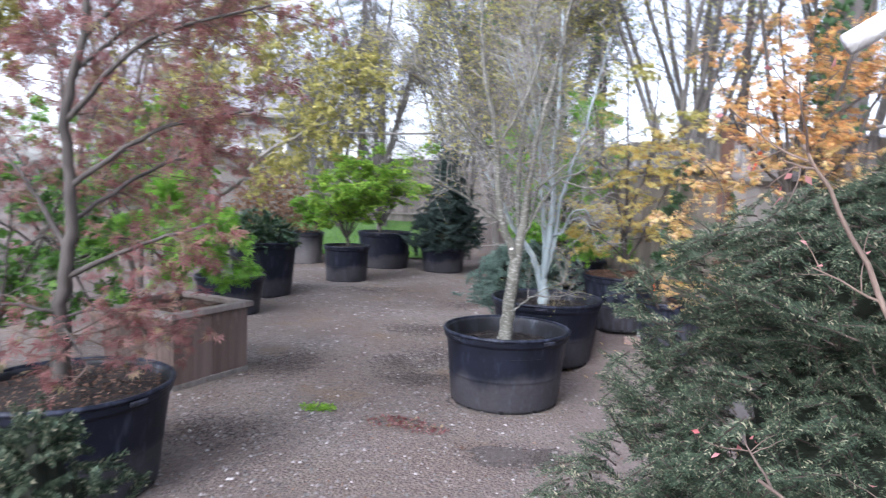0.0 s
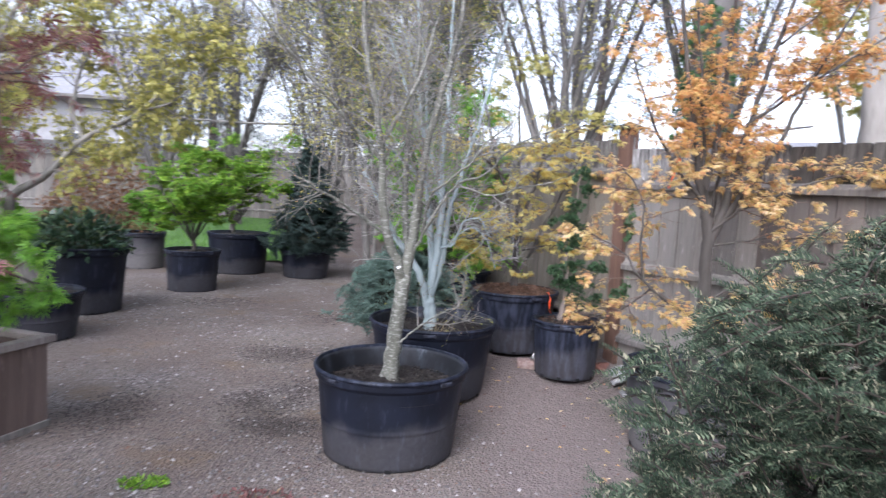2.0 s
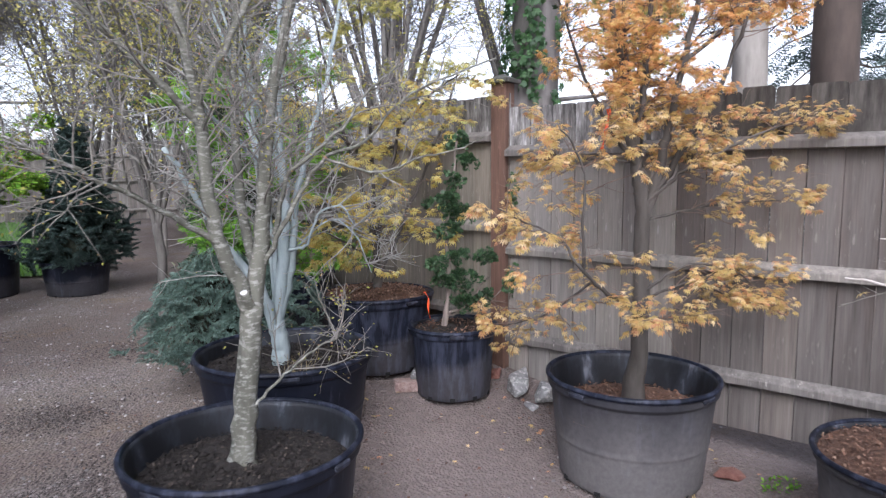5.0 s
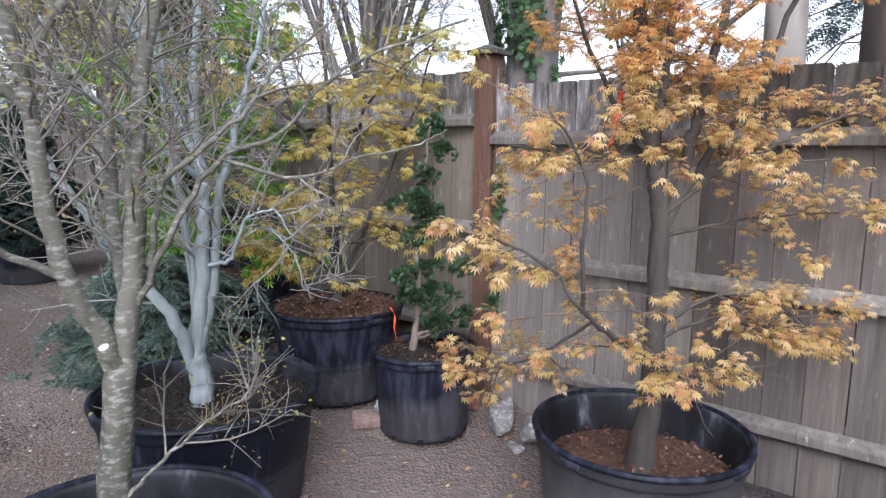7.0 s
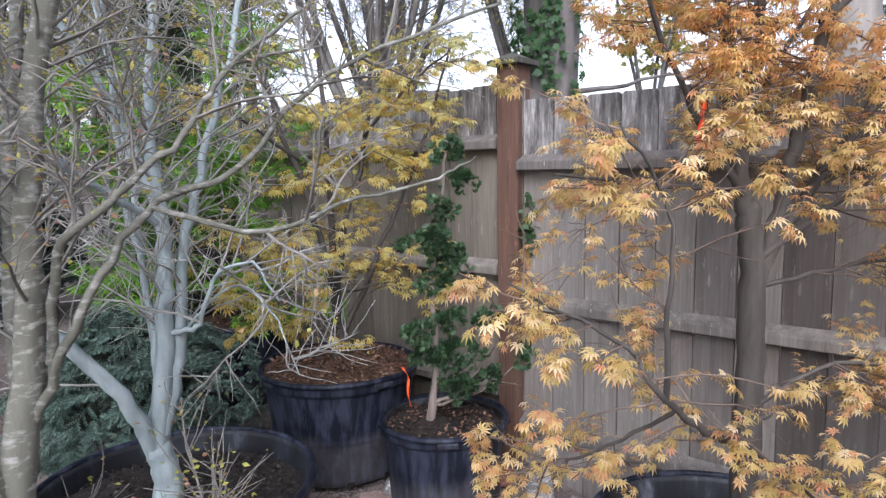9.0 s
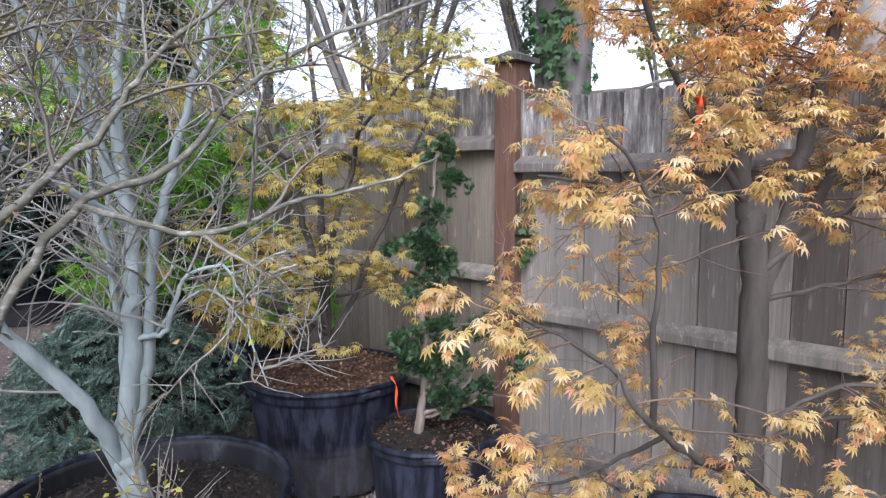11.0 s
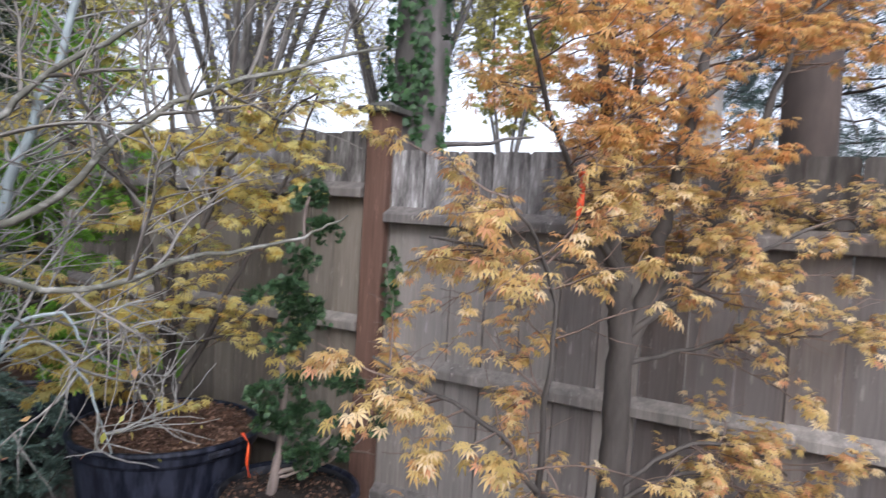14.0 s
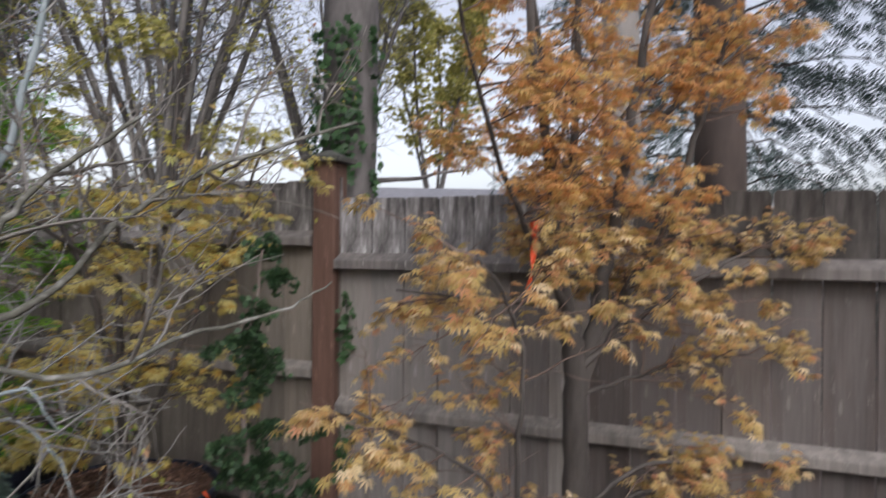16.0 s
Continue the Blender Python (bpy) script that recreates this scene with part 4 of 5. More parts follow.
tree("japanese_maple", "bare Japanese maple with pale blue-grey stems", "tree", (0.90, 5.80, 0.45),
     [([(0.91, 5.81, 0.44), (0.90, 5.79, 0.58), (0.88, 5.77, 0.72)], 0.048, 0.040),
      ([(0.87, 5.77, 0.70), (0.80, 5.70, 0.91), (0.64, 5.65, 1.13), (0.56, 5.6, 1.30), (0.42, 5.55, 1.55)], 0.029, 0.010),
      ([(0.88, 5.77, 0.68), (0.93, 5.75, 1.09), (0.94, 5.75, 1.36), (0.92, 5.75, 1.63), (0.95, 5.77, 2.0), (0.95, 5.8, 2.8)], 0.032, 0.010),
      ([(0.89, 5.77, 0.70), (0.96, 5.76, 0.98), (0.99, 5.75, 1.27), (1.07, 5.75, 1.60), (1.17, 5.75, 1.95), (1.32, 5.8, 2.6)], 0.023, 0.007),
      ([(0.93, 5.75, 1.46), (0.83, 5.72, 1.75), (0.70, 5.68, 2.0), (0.55, 5.6, 2.4)], 0.018, 0.006),
      ([(0.95, 5.74, 1.07), (1.03, 5.66, 1.11), (1.08, 5.63, 1.25), (1.18, 5.6, 1.28), (1.25, 5.58, 1.17)], 0.009, 0.003),
      ([(0.86, 5.78, 0.72), (0.90, 5.80, 1.0), (0.84, 5.86, 1.5), (0.80, 5.9, 2.2), (0.7, 5.95, 2.8)], 0.016, 0.006),
      ([(0.90, 5.8, 0.70), (0.86, 6.0, 1.3), (0.78, 6.15, 2.0), (0.6, 6.2, 2.7)], 0.014, 0.005),
      ([(0.96, 5.75, 1.05), (1.12, 5.62, 1.22), (1.22, 5.5, 1.15), (1.28, 5.45, 0.98)], 0.005, 0.002),
      ([(0.93, 5.75, 1.4), (0.7, 5.5, 1.6), (0.5, 5.3, 1.75)], 0.012, 0.005)],
     M_BARK_B, M_TWIG_PALE, oval(), M_BUD, 0.012, 4, (10, 7), (0.40, 0.20), (0.0048, 0.002), 12, 0.2, 0.1, 0.12)

tree("japanese_maple", "Japanese maple with yellow leaves and slender brown stems", "tree", (1.60, 6.47, 0.66),
     [([(1.60, 6.47, 0.64), (1.60, 6.46, 0.74), (1.595, 6.455, 0.86)], 0.034, 0.028),
      ([(1.60, 6.46, 0.84), (1.57, 6.45, 1.05), (1.50, 6.43, 1.39), (1.37, 6.40, 1.75), (1.22, 6.4, 2.4)], 0.020, 0.006),
      ([(1.60, 6.46, 0.86), (1.63, 6.46, 1.26), (1.77, 6.5, 1.73), (1.82, 6.5, 2.5)], 0.018, 0.006),
      ([(1.61, 6.46, 0.82), (1.70, 6.47, 0.97), (1.82, 6.45, 1.26), (1.98, 6.42, 1.6), (2.12, 6.35, 2.1)], 0.016, 0.005),
      ([(1.60, 6.48, 0.9), (1.60, 6.55, 1.6), (1.55, 6.6, 2.6)], 0.018, 0.006),
      ([(1.60, 6.44, 0.86), (1.42, 6.30, 1.0), (1.24, 6.15, 1.10)], 0.009, 0.004),
      ([(1.57, 6.42, 0.92), (1.50, 6.28, 0.90), (1.46, 6.22, 0.80)], 0.005, 0.002, 0.4),
      ([(1.56, 6.42, 1.15), (1.32, 6.15, 1.28), (1.12, 5.95, 1.26)], 0.009, 0.004),
      ([(1.64, 6.44, 1.02), (1.82, 6.32, 1.07), (1.95, 6.24, 1.03)], 0.007, 0.003),
      ([(1.45, 6.42, 1.6), (1.15, 6.3, 1.8), (0.95, 6.2, 1.85)], 0.009, 0.004),
      ([(1.75, 6.49, 1.7), (1.9, 6.3, 1.9), (2.0, 6.1, 2.0)], 0.008, 0.004)],
     M_BARK_O, M_TWIG_BROWN, MAPLE, M_YELLOW, 0.033, 12, (10, 5), (0.33, 0.14), (0.003, 0.0014), 13, 0.0, 0.08, 0.75, 150, flat=1.3, layer=0.35, gap=0.38, hang=0.45,
     top_mat=M_OLIVE, top_z=2.0)

tree("japanese_maple", "Japanese maple with orange and golden autumn-like leaves", "tree", (2.40, 4.98, 0.38),
     [([(2.40, 4.98, 0.34), (2.42, 4.96, 0.72), (2.41, 4.95, 1.09), (2.40, 4.95, 1.32), (2.37, 4.95, 1.44)], 0.041, 0.030),
      ([(2.37, 4.95, 1.43), (2.33, 4.95, 1.58), (2.30, 4.95, 1.75), (2.20, 4.93, 2.2), (2.05, 4.9, 2.95)], 0.028, 0.007),
      ([(2.37, 4.96, 1.47), (2.40, 4.98, 1.66), (2.43, 4.98, 1.9), (2.47, 5.0, 2.5), (2.5, 5.0, 3.15)], 0.022, 0.006),
      ([(2.405, 4.95, 1.20), (2.47, 4.93, 1.42), (2.51, 4.92, 1.62), (2.56, 4.9, 1.88), (2.70, 4.9, 2.4), (2.88, 4.9, 2.95)], 0.030, 0.007),
      ([(2.44, 4.94, 1.31), (2.54, 4.88, 1.50), (2.66, 4.82, 1.72), (2.80, 4.78, 2.1), (3.05, 4.75, 2.6)], 0.019, 0.006),
      ([(2.38, 4.95, 1.40), (2.36, 4.99, 1.75), (2.32, 5.02, 2.2), (2.25, 5.05, 2.9)], 0.014, 0.005),
      ([(2.41, 4.93, 1.30), (2.54, 4.83, 1.44), (2.72, 4.77, 1.54), (3.0, 4.72, 1.64), (3.2, 4.75, 1.60)], 0.010, 0.003),
      ([(2.37, 4.95, 1.45), (2.17, 4.90, 1.65), (2.02, 4.88, 1.86), (1.85, 4.85, 2.25)], 0.012, 0.004),
      ([(2.41, 4.95, 0.80), (2.2, 4.82, 0.88), (1.97, 4.76, 1.03), (1.85, 4.78, 1.18), (1.68, 4.95, 1.29)], 0.012, 0.003),
      ([(1.97, 4.76, 1.03), (1.93, 4.71, 1.25), (1.915, 4.70, 1.46), (1.80, 4.70, 1.62)], 0.008, 0.003),
      ([(2.41, 4.94, 0.85), (2.62, 4.85, 0.93), (2.9, 4.75, 0.80)], 0.008, 0.003),
      ([(2.43, 4.95, 1.22), (2.7, 4.85, 1.28), (3.02, 4.75, 1.30)], 0.008, 0.003),
      ([(2.42, 4.93, 0.90), (2.58, 4.84, 1.02), (2.74, 4.76, 1.00), (2.88, 4.74, 0.92)], 0.008, 0.003),
      ([(2.42, 4.97, 1.25), (2.55, 5.15, 1.7), (2.75, 5.25, 2.4)], 0.014, 0.005),
      ([(2.40, 4.92, 0.78), (2.28, 4.70, 0.82), (2.15, 4.52, 0.88)], 0.007, 0.003),
      ([(2.55, 4.9, 1.9), (2.95, 4.85, 2.2), (3.3, 4.8, 2.45)], 0.011, 0.004),
      ([(2.05, 4.8, 0.99), (1.95, 5.0, 0.82), (1.80, 5.15, 0.74)], 0.006, 0.003),
      ([(2.70, 4.9, 2.35), (2.95, 4.95, 2.55), (3.2, 5.0, 2.7)], 0.008, 0.003),
      ([(2.56, 5.1, 1.75), (2.85, 5.1, 2.1), (3.15, 5.05, 2.3)], 0.008, 0.003),
      ([(2.36, 4.95, 1.48), (2.10, 5.0, 1.50), (1.86, 5.05, 1.53)], 0.007, 0.003)],
     M_BARK_O, M_TWIG_BROWN, MAPLE, M_ORANGE, 0.0245, 12, (12, 6), (0.30, 0.12), (0.003, 0.0014), 14, 0.0, 0.08, 1.0, 280, flat=1.3,
     layer=0.3, gap=0.45, hang=0.4, top_mat=M_ORANGE_TOP, top_z=1.75)

tree("japanese_maple", "small Japanese maple with bright green feathery leaves", "tree", (1.22, 7.55, 0.62),
     [([(1.22, 7.55, 0.60), (1.20, 7.53, 0.8), (1.17, 7.5, 1.0)], 0.035, 0.028),
      ([(1.17, 7.5, 0.98), (1.0, 7.45, 1.3), (0.85, 7.4, 1.7)], 0.018, 0.006),
      ([(1.17, 7.5, 1.0), (1.25, 7.45, 1.4), (1.3, 7.4, 1.9), (1.2, 7.4, 2.3)], 0.018, 0.006),
      ([(1.18, 7.5, 0.9), (0.95, 7.3, 0.98), (0.70, 7.15, 1.0)], 0.010, 0.004),
      ([(1.17, 7.5, 0.95), (0.95, 7.3, 1.35), (0.75, 7.1, 1.75), (0.7, 7.0, 2.0)], 0.012, 0.004),
      ([(1.19, 7.5, 0.92), (1.35, 7.3, 0.98), (1.45, 7.15, 0.85)], 0.010, 0.004)],
     M_BARK_O, M_TWIG_BROWN, palmate(7, 0.12), M_GREEN, 0.045, 8, (15, 7), (0.40, 0.20), (0.004, 0.0018), 15, 0.0, 0.1, 0.95, layer=0.3, gap=0.15)

tree("japanese_maple", "Japanese maple with pinkish white trunk and few leaves", "tree", (3.17, 4.08, 0.34),
     [([(3.17, 4.08, 0.32), (3.19, 4.08, 0.75), (3.21, 4.08, 1.2), (3.18, 4.05, 1.7), (3.1, 4.0, 2.4)], 0.040, 0.012),
      ([(3.20, 4.08, 1.05), (3.05, 4.15, 1.15), (2.90, 4.2, 1.18)], 0.007, 0.002),
      ([(3.20, 4.08, 0.85), (3.02, 4.2, 0.98), (2.86, 4.3, 1.02)], 0.009, 0.003)],
     M_BARK_P, M_TWIG_GREY, MAPLE, M_ORANGE, 0.04, 4, (2, 3), (0.22, 0.14), (0.003, 0.0016), 16, 0.2, 0.1, 0.12)

tree("japanese_maple", "Japanese maple with dark red dissected leaves", "tree", (-1.30, 3.2, 0.42),
     [([(-1.30, 3.2, 0.40), (-1.28, 3.2, 0.83), (-1.23, 3.2, 1.24), (-1.24, 3.2, 1.7), (-1.14, 3.2, 2.1), (-1.1, 3.2, 2.7)], 0.036, 0.012),
      ([(-1.27, 3.2, 0.95), (-0.95, 3.22, 1.10), (-0.62, 3.28, 1.22)], 0.014, 0.005),
      ([(-1.24, 3.2, 1.35), (-0.85, 3.25, 1.62), (-0.42, 3.3, 1.72)], 0.014, 0.005),
      ([(-1.24, 3.2, 1.65), (-0.85, 3.2, 2.0), (-0.32, 3.25, 2.15)], 0.014, 0.005),
      ([(-1.16, 3.2, 2.0), (-0.8, 3.3, 2.4), (-0.4, 3.4, 2.6)], 0.012, 0.005),
      ([(-1.26, 3.2, 1.1), (-1.55, 3.3, 1.4), (-1.9, 3.4, 1.7)], 0.014, 0.005),
      ([(-1.24, 3.2, 1.5), (-1.5, 3.5, 1.9), (-1.8, 3.8, 2.2)], 0.014, 0.005),
      ([(-1.25, 3.22, 1.2), (-1.1, 3.6, 1.45), (-0.9, 3.95, 1.6)], 0.012, 0.005),
      ([(-1.22, 3.2, 1.85), (-1.1, 3.6, 2.2), (-0.85, 3.9, 2.4)], 0.012, 0.005),
      ([(-1.27, 3.2, 0.8), (-1.5, 3.0, 0.85), (-1.75, 2.9, 0.7)], 0.010, 0.004),
      ([(-1.28, 3.2, 0.72), (-1.12, 3.05, 0.72), (-0.98, 2.98, 0.60)], 0.008, 0.003),
      ([(-1.28, 3.2, 0.78), (-1.08, 3.28, 0.80), (-0.90, 3.32, 0.66)], 0.008, 0.003)],
     M_BARK_O, M_TWIG_BROWN, LACE, M_RED, 0.044, 8, (13, 7), (0.40, 0.20), (0.004, 0.0016), 17, 0.05, 0.12, 0.9, layer=0.6, gap=0.5)

tree("lace_maple", "low green dissected maple in the wooden planter", "shrub", (-1.76, 4.96, 0.47),
     [([(-1.76, 4.96, 0.44), (-1.72, 4.94, 0.62), (-1.7, 4.95, 0.75)], 0.026, 0.02),
      ([(-1.7, 4.95, 0.73), (-1.45, 4.9, 0.90), (-1.2, 4.88, 0.86)], 0.012, 0.005),
      ([(-1.72, 4.95, 0.70), (-1.9, 4.8, 0.95), (-2.1, 4.7, 1.0)], 0.012, 0.005),
      ([(-1.7, 4.96, 0.75), (-1.6, 5.1, 1.0), (-1.5, 5.2, 1.1)], 0.012, 0.005),
      ([(-1.7, 4.94, 0.74), (-1.62, 4.7, 0.92), (-1.5, 4.6, 0.85)], 0.012, 0.005),
      ([(-1.7, 4.96, 0.75), (-1.85, 5.05, 1.1), (-1.9, 5.1, 1.35)], 0.012, 0.005)],
     M_BARK_O, M_TWIG_BROWN, LACE, M_GREEN, 0.055, 12, (10, 6), (0.26, 0.15), (0.004, 0.0018), 18, 0.05, 0.25, 0.9)

for k, (x, y, z0, w_, h_, mat_, sd) in enumerate([(-1.98, 10.0, 0.47, 0.62, 1.40, M_LIME, 21), (-1.95, 11.9, 0.55, 0.98, 1.85, M_LIME, 22), (-3.1, 11.95, 0.5, 0.5, 0.9, M_GREEN, 23)]):
    rr = random.Random(sd)
    ls = [([(x, y, z0), (x + 0.02, y, z0 + 0.1), (x, y, z0 + 0.18)], 0.03, 0.024)]
    for i in range(12):
        a = i * 2.4
        e = w_ * rr.uniform(0.6, 1.0)
        ls.append(([(x, y, z0 + 0.15), (x + 0.5 * e * math.cos(a), y + 0.5 * e * math.sin(a), z0 + 0.15 + 0.6 * (h_ - 0.3) * rr.uniform(0.6, 1)),
                    (x + e * math.cos(a), y + e * math.sin(a), z0 + (h_ - 0.1) * rr.uniform(0.42, 0.98))], 0.014, 0.005))
    tree("japanese_maple", "rounded Japanese maple with fresh bright green leaves", "tree", (x, y, z0), ls,
         M_BARK_O, M_TWIG_BROWN, MAPLE5, mat_, 0.042, 12, (10, 6), (0.28, 0.15), (0.004, 0.002), sd, 0.0, 0.1, 0.8, layer=0.22, flat=1.3, gap=0.32, group="green maples by the lawn")

tree("garden_tree", "arching grey-limbed tree with thin yellow-green leaves", "tree", (-2.45, 7.2, 0.38),
     [([(-2.45, 7.2, 0.36), (-2.6, 7.1, 0.9), (-2.55, 7.0, 1.25)], 0.05, 0.042),
      ([(-2.56, 7.0, 1.22), (-2.25, 7.0, 1.42), (-1.96, 7.0, 1.73), (-1.5, 7.0, 1.98), (-1.15, 7.1, 2.5)], 0.034, 0.010),
      ([(-1.96, 7.0, 1.72), (-2.05, 7.0, 2.0), (-1.9, 7.0, 2.5), (-1.6, 7.1, 3.1)], 0.018, 0.006),
      ([(-2.56, 7.0, 1.22), (-2.7, 6.9, 1.8), (-2.5, 6.9, 2.6), (-2.1, 7.0, 3.3)], 0.026, 0.008),
      ([(-1.55, 7.0, 1.97), (-1.2, 7.0, 2.1), (-0.8, 7.1, 2.6)], 0.014, 0.005)],
     M_TWIG_GREY, M_TWIG_GREY, MAPLE5, M_OLIVE, 0.030, 12, (13, 8), (0.5, 0.26), (0.005, 0.002), 24, 0.1, 0.2, 0.8, hang=0.5)

tree("bare_shrub", "bare twiggy stems with pink swelling buds", "shrub", (1.62, 1.45, 0.0),
     [([(1.62, 1.45, -0.02), (1.58, 1.5, 0.4), (1.5, 1.6, 0.9)], 0.014, 0.010),
      ([(1.5, 1.6, 0.88), (1.40, 1.75, 1.25), (1.28, 1.8, 1.5)], 0.007, 0.003),
      ([(1.5, 1.6, 0.88), (1.52, 1.75, 1.3), (1.45, 1.8, 1.65)], 0.007, 0.003),
      ([(1.56, 1.53, 0.5), (1.4, 1.6, 0.8), (1.22, 1.72, 0.92)], 0.006, 0.003)],
     M_TWIG_BROWN, M_TWIG_BROWN, oval(), M_PINK, 0.022, 4, (4, 3), (0.25, 0.10), (0.003, 0.0015), 25, 0.3, 0.0, 0.25)


def conifer(name, label, base, profile, mat, shoot, count, size, seed, category="conifer", core=0.72, lean=0.5, twig=M_BARK_DARK, squash=1.0, lumpy=0.16, reach=0.0, each=9):
    """A dense conifer: shoots over an uneven body given by (height, radius) pairs, round a solid dark shell painted as
    inner shade.
    """
    rr = random.Random(seed)
    ob = empty(name, base, label, category)
    hs = [p[0] for p in profile]

    def radius(z, a):
        for (z0, r0), (z1, r1) in zip(profile, profile[1:]):
            if z <= z1:
                r = r0 + (r1 - r0) * (z - z0) / (z1 - z0)
                break
        else:
            r = profile[-1][1]
        return r * (1 + lumpy * noise.noise(Vector((math.cos(a) * 1.7 + seed, math.sin(a) * 1.7, z * 2.6))) + lumpy * 0.7 * noise.noise(Vector((math.cos(a) * 5, math.sin(a) * 5 + seed, z * 7))))

    # Added solid shell: blocks the view through, its darkness is the crown's inner shade.
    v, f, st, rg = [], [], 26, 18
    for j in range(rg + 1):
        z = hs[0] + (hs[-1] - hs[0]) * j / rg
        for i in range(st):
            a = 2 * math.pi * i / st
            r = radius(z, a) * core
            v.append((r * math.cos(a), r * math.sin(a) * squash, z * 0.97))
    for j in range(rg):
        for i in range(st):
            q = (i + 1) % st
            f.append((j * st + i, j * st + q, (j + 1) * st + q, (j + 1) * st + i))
    part("shade_core", mesh_of("shade_core", v, f, M_CROWN_SHADE), ob, "solid dark shell painted as the shade inside the crown")
    t = Tubes()
    t.add([Vector((0, 0, -0.02)), Vector((0.01, 0, hs[-1] * 0.4)), Vector((0, 0, hs[-1] * 0.9))], 0.035, 0.008, 7)
    part("trunk", t.mesh("trunk", M_BARK_DARK), ob)
    lv = Leaves(shoot)
    br = Tubes()
    if reach:
        for _ in range(count):
            z = hs[0] + (hs[-1] - hs[0]) * rr.random()
            a = rr.uniform(0, 6.283)
            deep = noise.noise(Vector((math.cos(a) * 2.2, math.sin(a) * 2.2 + seed, z * 4.5))) < -0.2 or rr.random() < 0.25
            r = radius(z, a) * (0.78 if deep else 1.0)
            out = Vector((math.cos(a), math.sin(a) * squash, 0))
            ln = reach * rr.uniform(0.6, 1.25)
            d = (out + UP * rr.uniform(lean - 0.45, lean + 0.35) + rvec(rr) * 0.8).normalized()
            p = Vector((r * math.cos(a), r * math.sin(a) * squash, z)) - d * ln * rr.uniform(0.75, 1.25)
            line = [p]
            for k in range(each):
                d = (d - UP * 0.07 + rvec(rr) * 0.10).normalized()
                q = p + d * ln / each
                side = d.cross(UP).normalized() * (1 if k % 2 else -1)
                k1 = 1.15 - 0.6 * k / each
                tip = d * 0.8 + side * 0.75 + rvec(rr) * 0.25 - UP * 0.1 if k < each - 1 else d
                lv.add(q, tip, UP + rvec(rr) * 0.35, size * k1 * rr.uniform(0.8, 1.2))
                p = q
                line.append(p)
            br.add(line[::3] + [line[-1]], 0.003, 0.001, 3)
    else:
        for i in range(count):
            z = hs[0] + (hs[-1] - hs[0]) * rr.random()
            a = rr.uniform(0, 6.283)
            depth = 1 - 0.34 * rr.random() ** 1.6
            r = radius(z, a) * depth
            out = Vector((math.cos(a), math.sin(a) * squash, 0))
            p = Vector((r * math.cos(a), r * math.sin(a) * squash, z))
            tip = out + UP * rr.uniform(lean - 0.55, lean + 0.45) + rvec(rr) * 0.9
            lv.add(p - tip.normalized() * size * 0.5, tip, UP + out * 0.5 + rvec(rr) * 0.6, size * rr.uniform(0.6, 1.25))
            if i % 30 == 0:
                q = Vector((p.x * 0.7, p.y * 0.7, z - 0.06))
                br.add([q, q.lerp(p, 0.5) + rvec(rr) * 0.015, p], 0.004, 0.0015, 3)
    part("foliage", lv.mesh("foliage", mat), ob, kind="stuff")
    part("twig_growth", br.mesh("twig_growth", twig), ob, kind="stuff")
    return ob


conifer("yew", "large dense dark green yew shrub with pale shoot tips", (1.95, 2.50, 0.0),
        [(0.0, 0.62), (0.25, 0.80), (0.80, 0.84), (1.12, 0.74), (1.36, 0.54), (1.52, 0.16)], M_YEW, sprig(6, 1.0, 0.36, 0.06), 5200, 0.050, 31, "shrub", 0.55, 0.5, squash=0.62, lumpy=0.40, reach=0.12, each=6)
conifer("dwarf_spruce", "low spreading blue-green dwarf spruce in a pot", (0.68, 6.93, 0.30),
        [(0.04, 0.34), (0.18, 0.50), (0.36, 0.48), (0.50, 0.36), (0.61, 0.14)], M_SPRUCE, sprig(7, 1.0, 0.26, 0.05, True), 560, 0.066, 32, core=0.42, lumpy=0.5, lean=0.2, reach=0.17)
conifer("dwarf_pine", "dark dwarf pine with an uneven pointed crown", (-0.72, 11.65, 0.40),
        [(0.0, 0.34), (0.2, 0.58), (0.5, 0.54), (0.85, 0.36), (1.15, 0.24), (1.4, 0.14), (1.65, 0.04)], M_PINE, sprig(6, 1.0, 0.32, 0.07, True), 620, 0.11, 33, core=0.5, lumpy=0.45, reach=0.26)
conifer("dwarf_spruce", "small young spruce with blue-green shoots beside the big pot", (-0.68, 2.33, 0.0),
        [(0.0, 0.16), (0.2, 0.26), (0.45, 0.22), (0.64, 0.07)], M_YEW, sprig(12, 1.0, 0.22, 0.05, True), 260, 0.13, 34, core=0.35, lumpy=0.6)


def leafy_mound(name, label, base, rx, rz, mat, count, size, seed, category="shrub", template=None):
    rr = random.Random(seed)
    ob = empty(name, base, label, category)
    lv = Leaves(template or oval())
    tw = Tubes()
    for i in range(count):
        d = rvec(rr)
        d.z = abs(d.z)
        k = rr.random() ** 0.35 * (1 + 0.25 * noise.noise(d * 2.5 + Vector((seed, 0, 0))))
        p = Vector((d.x * rx * k, d.y * rx * k, d.z * rz * k))
        lv.add(p, d + rvec(rr) * 0.8, UP + rvec(rr) * 0.7, size * rr.uniform(0.6, 1.2))
        if i % 30 == 0:
            tw.add([Vector((0, 0, -0.05)), p * 0.5 + rvec(rr) * 0.03, p], 0.006, 0.002, 4)
    part("foliage", lv.mesh("foliage", mat), ob, kind="stuff")
    part("stem_growth", tw.mesh("stem_growth", M_TWIG_BROWN), ob, kind="stuff")
    return ob


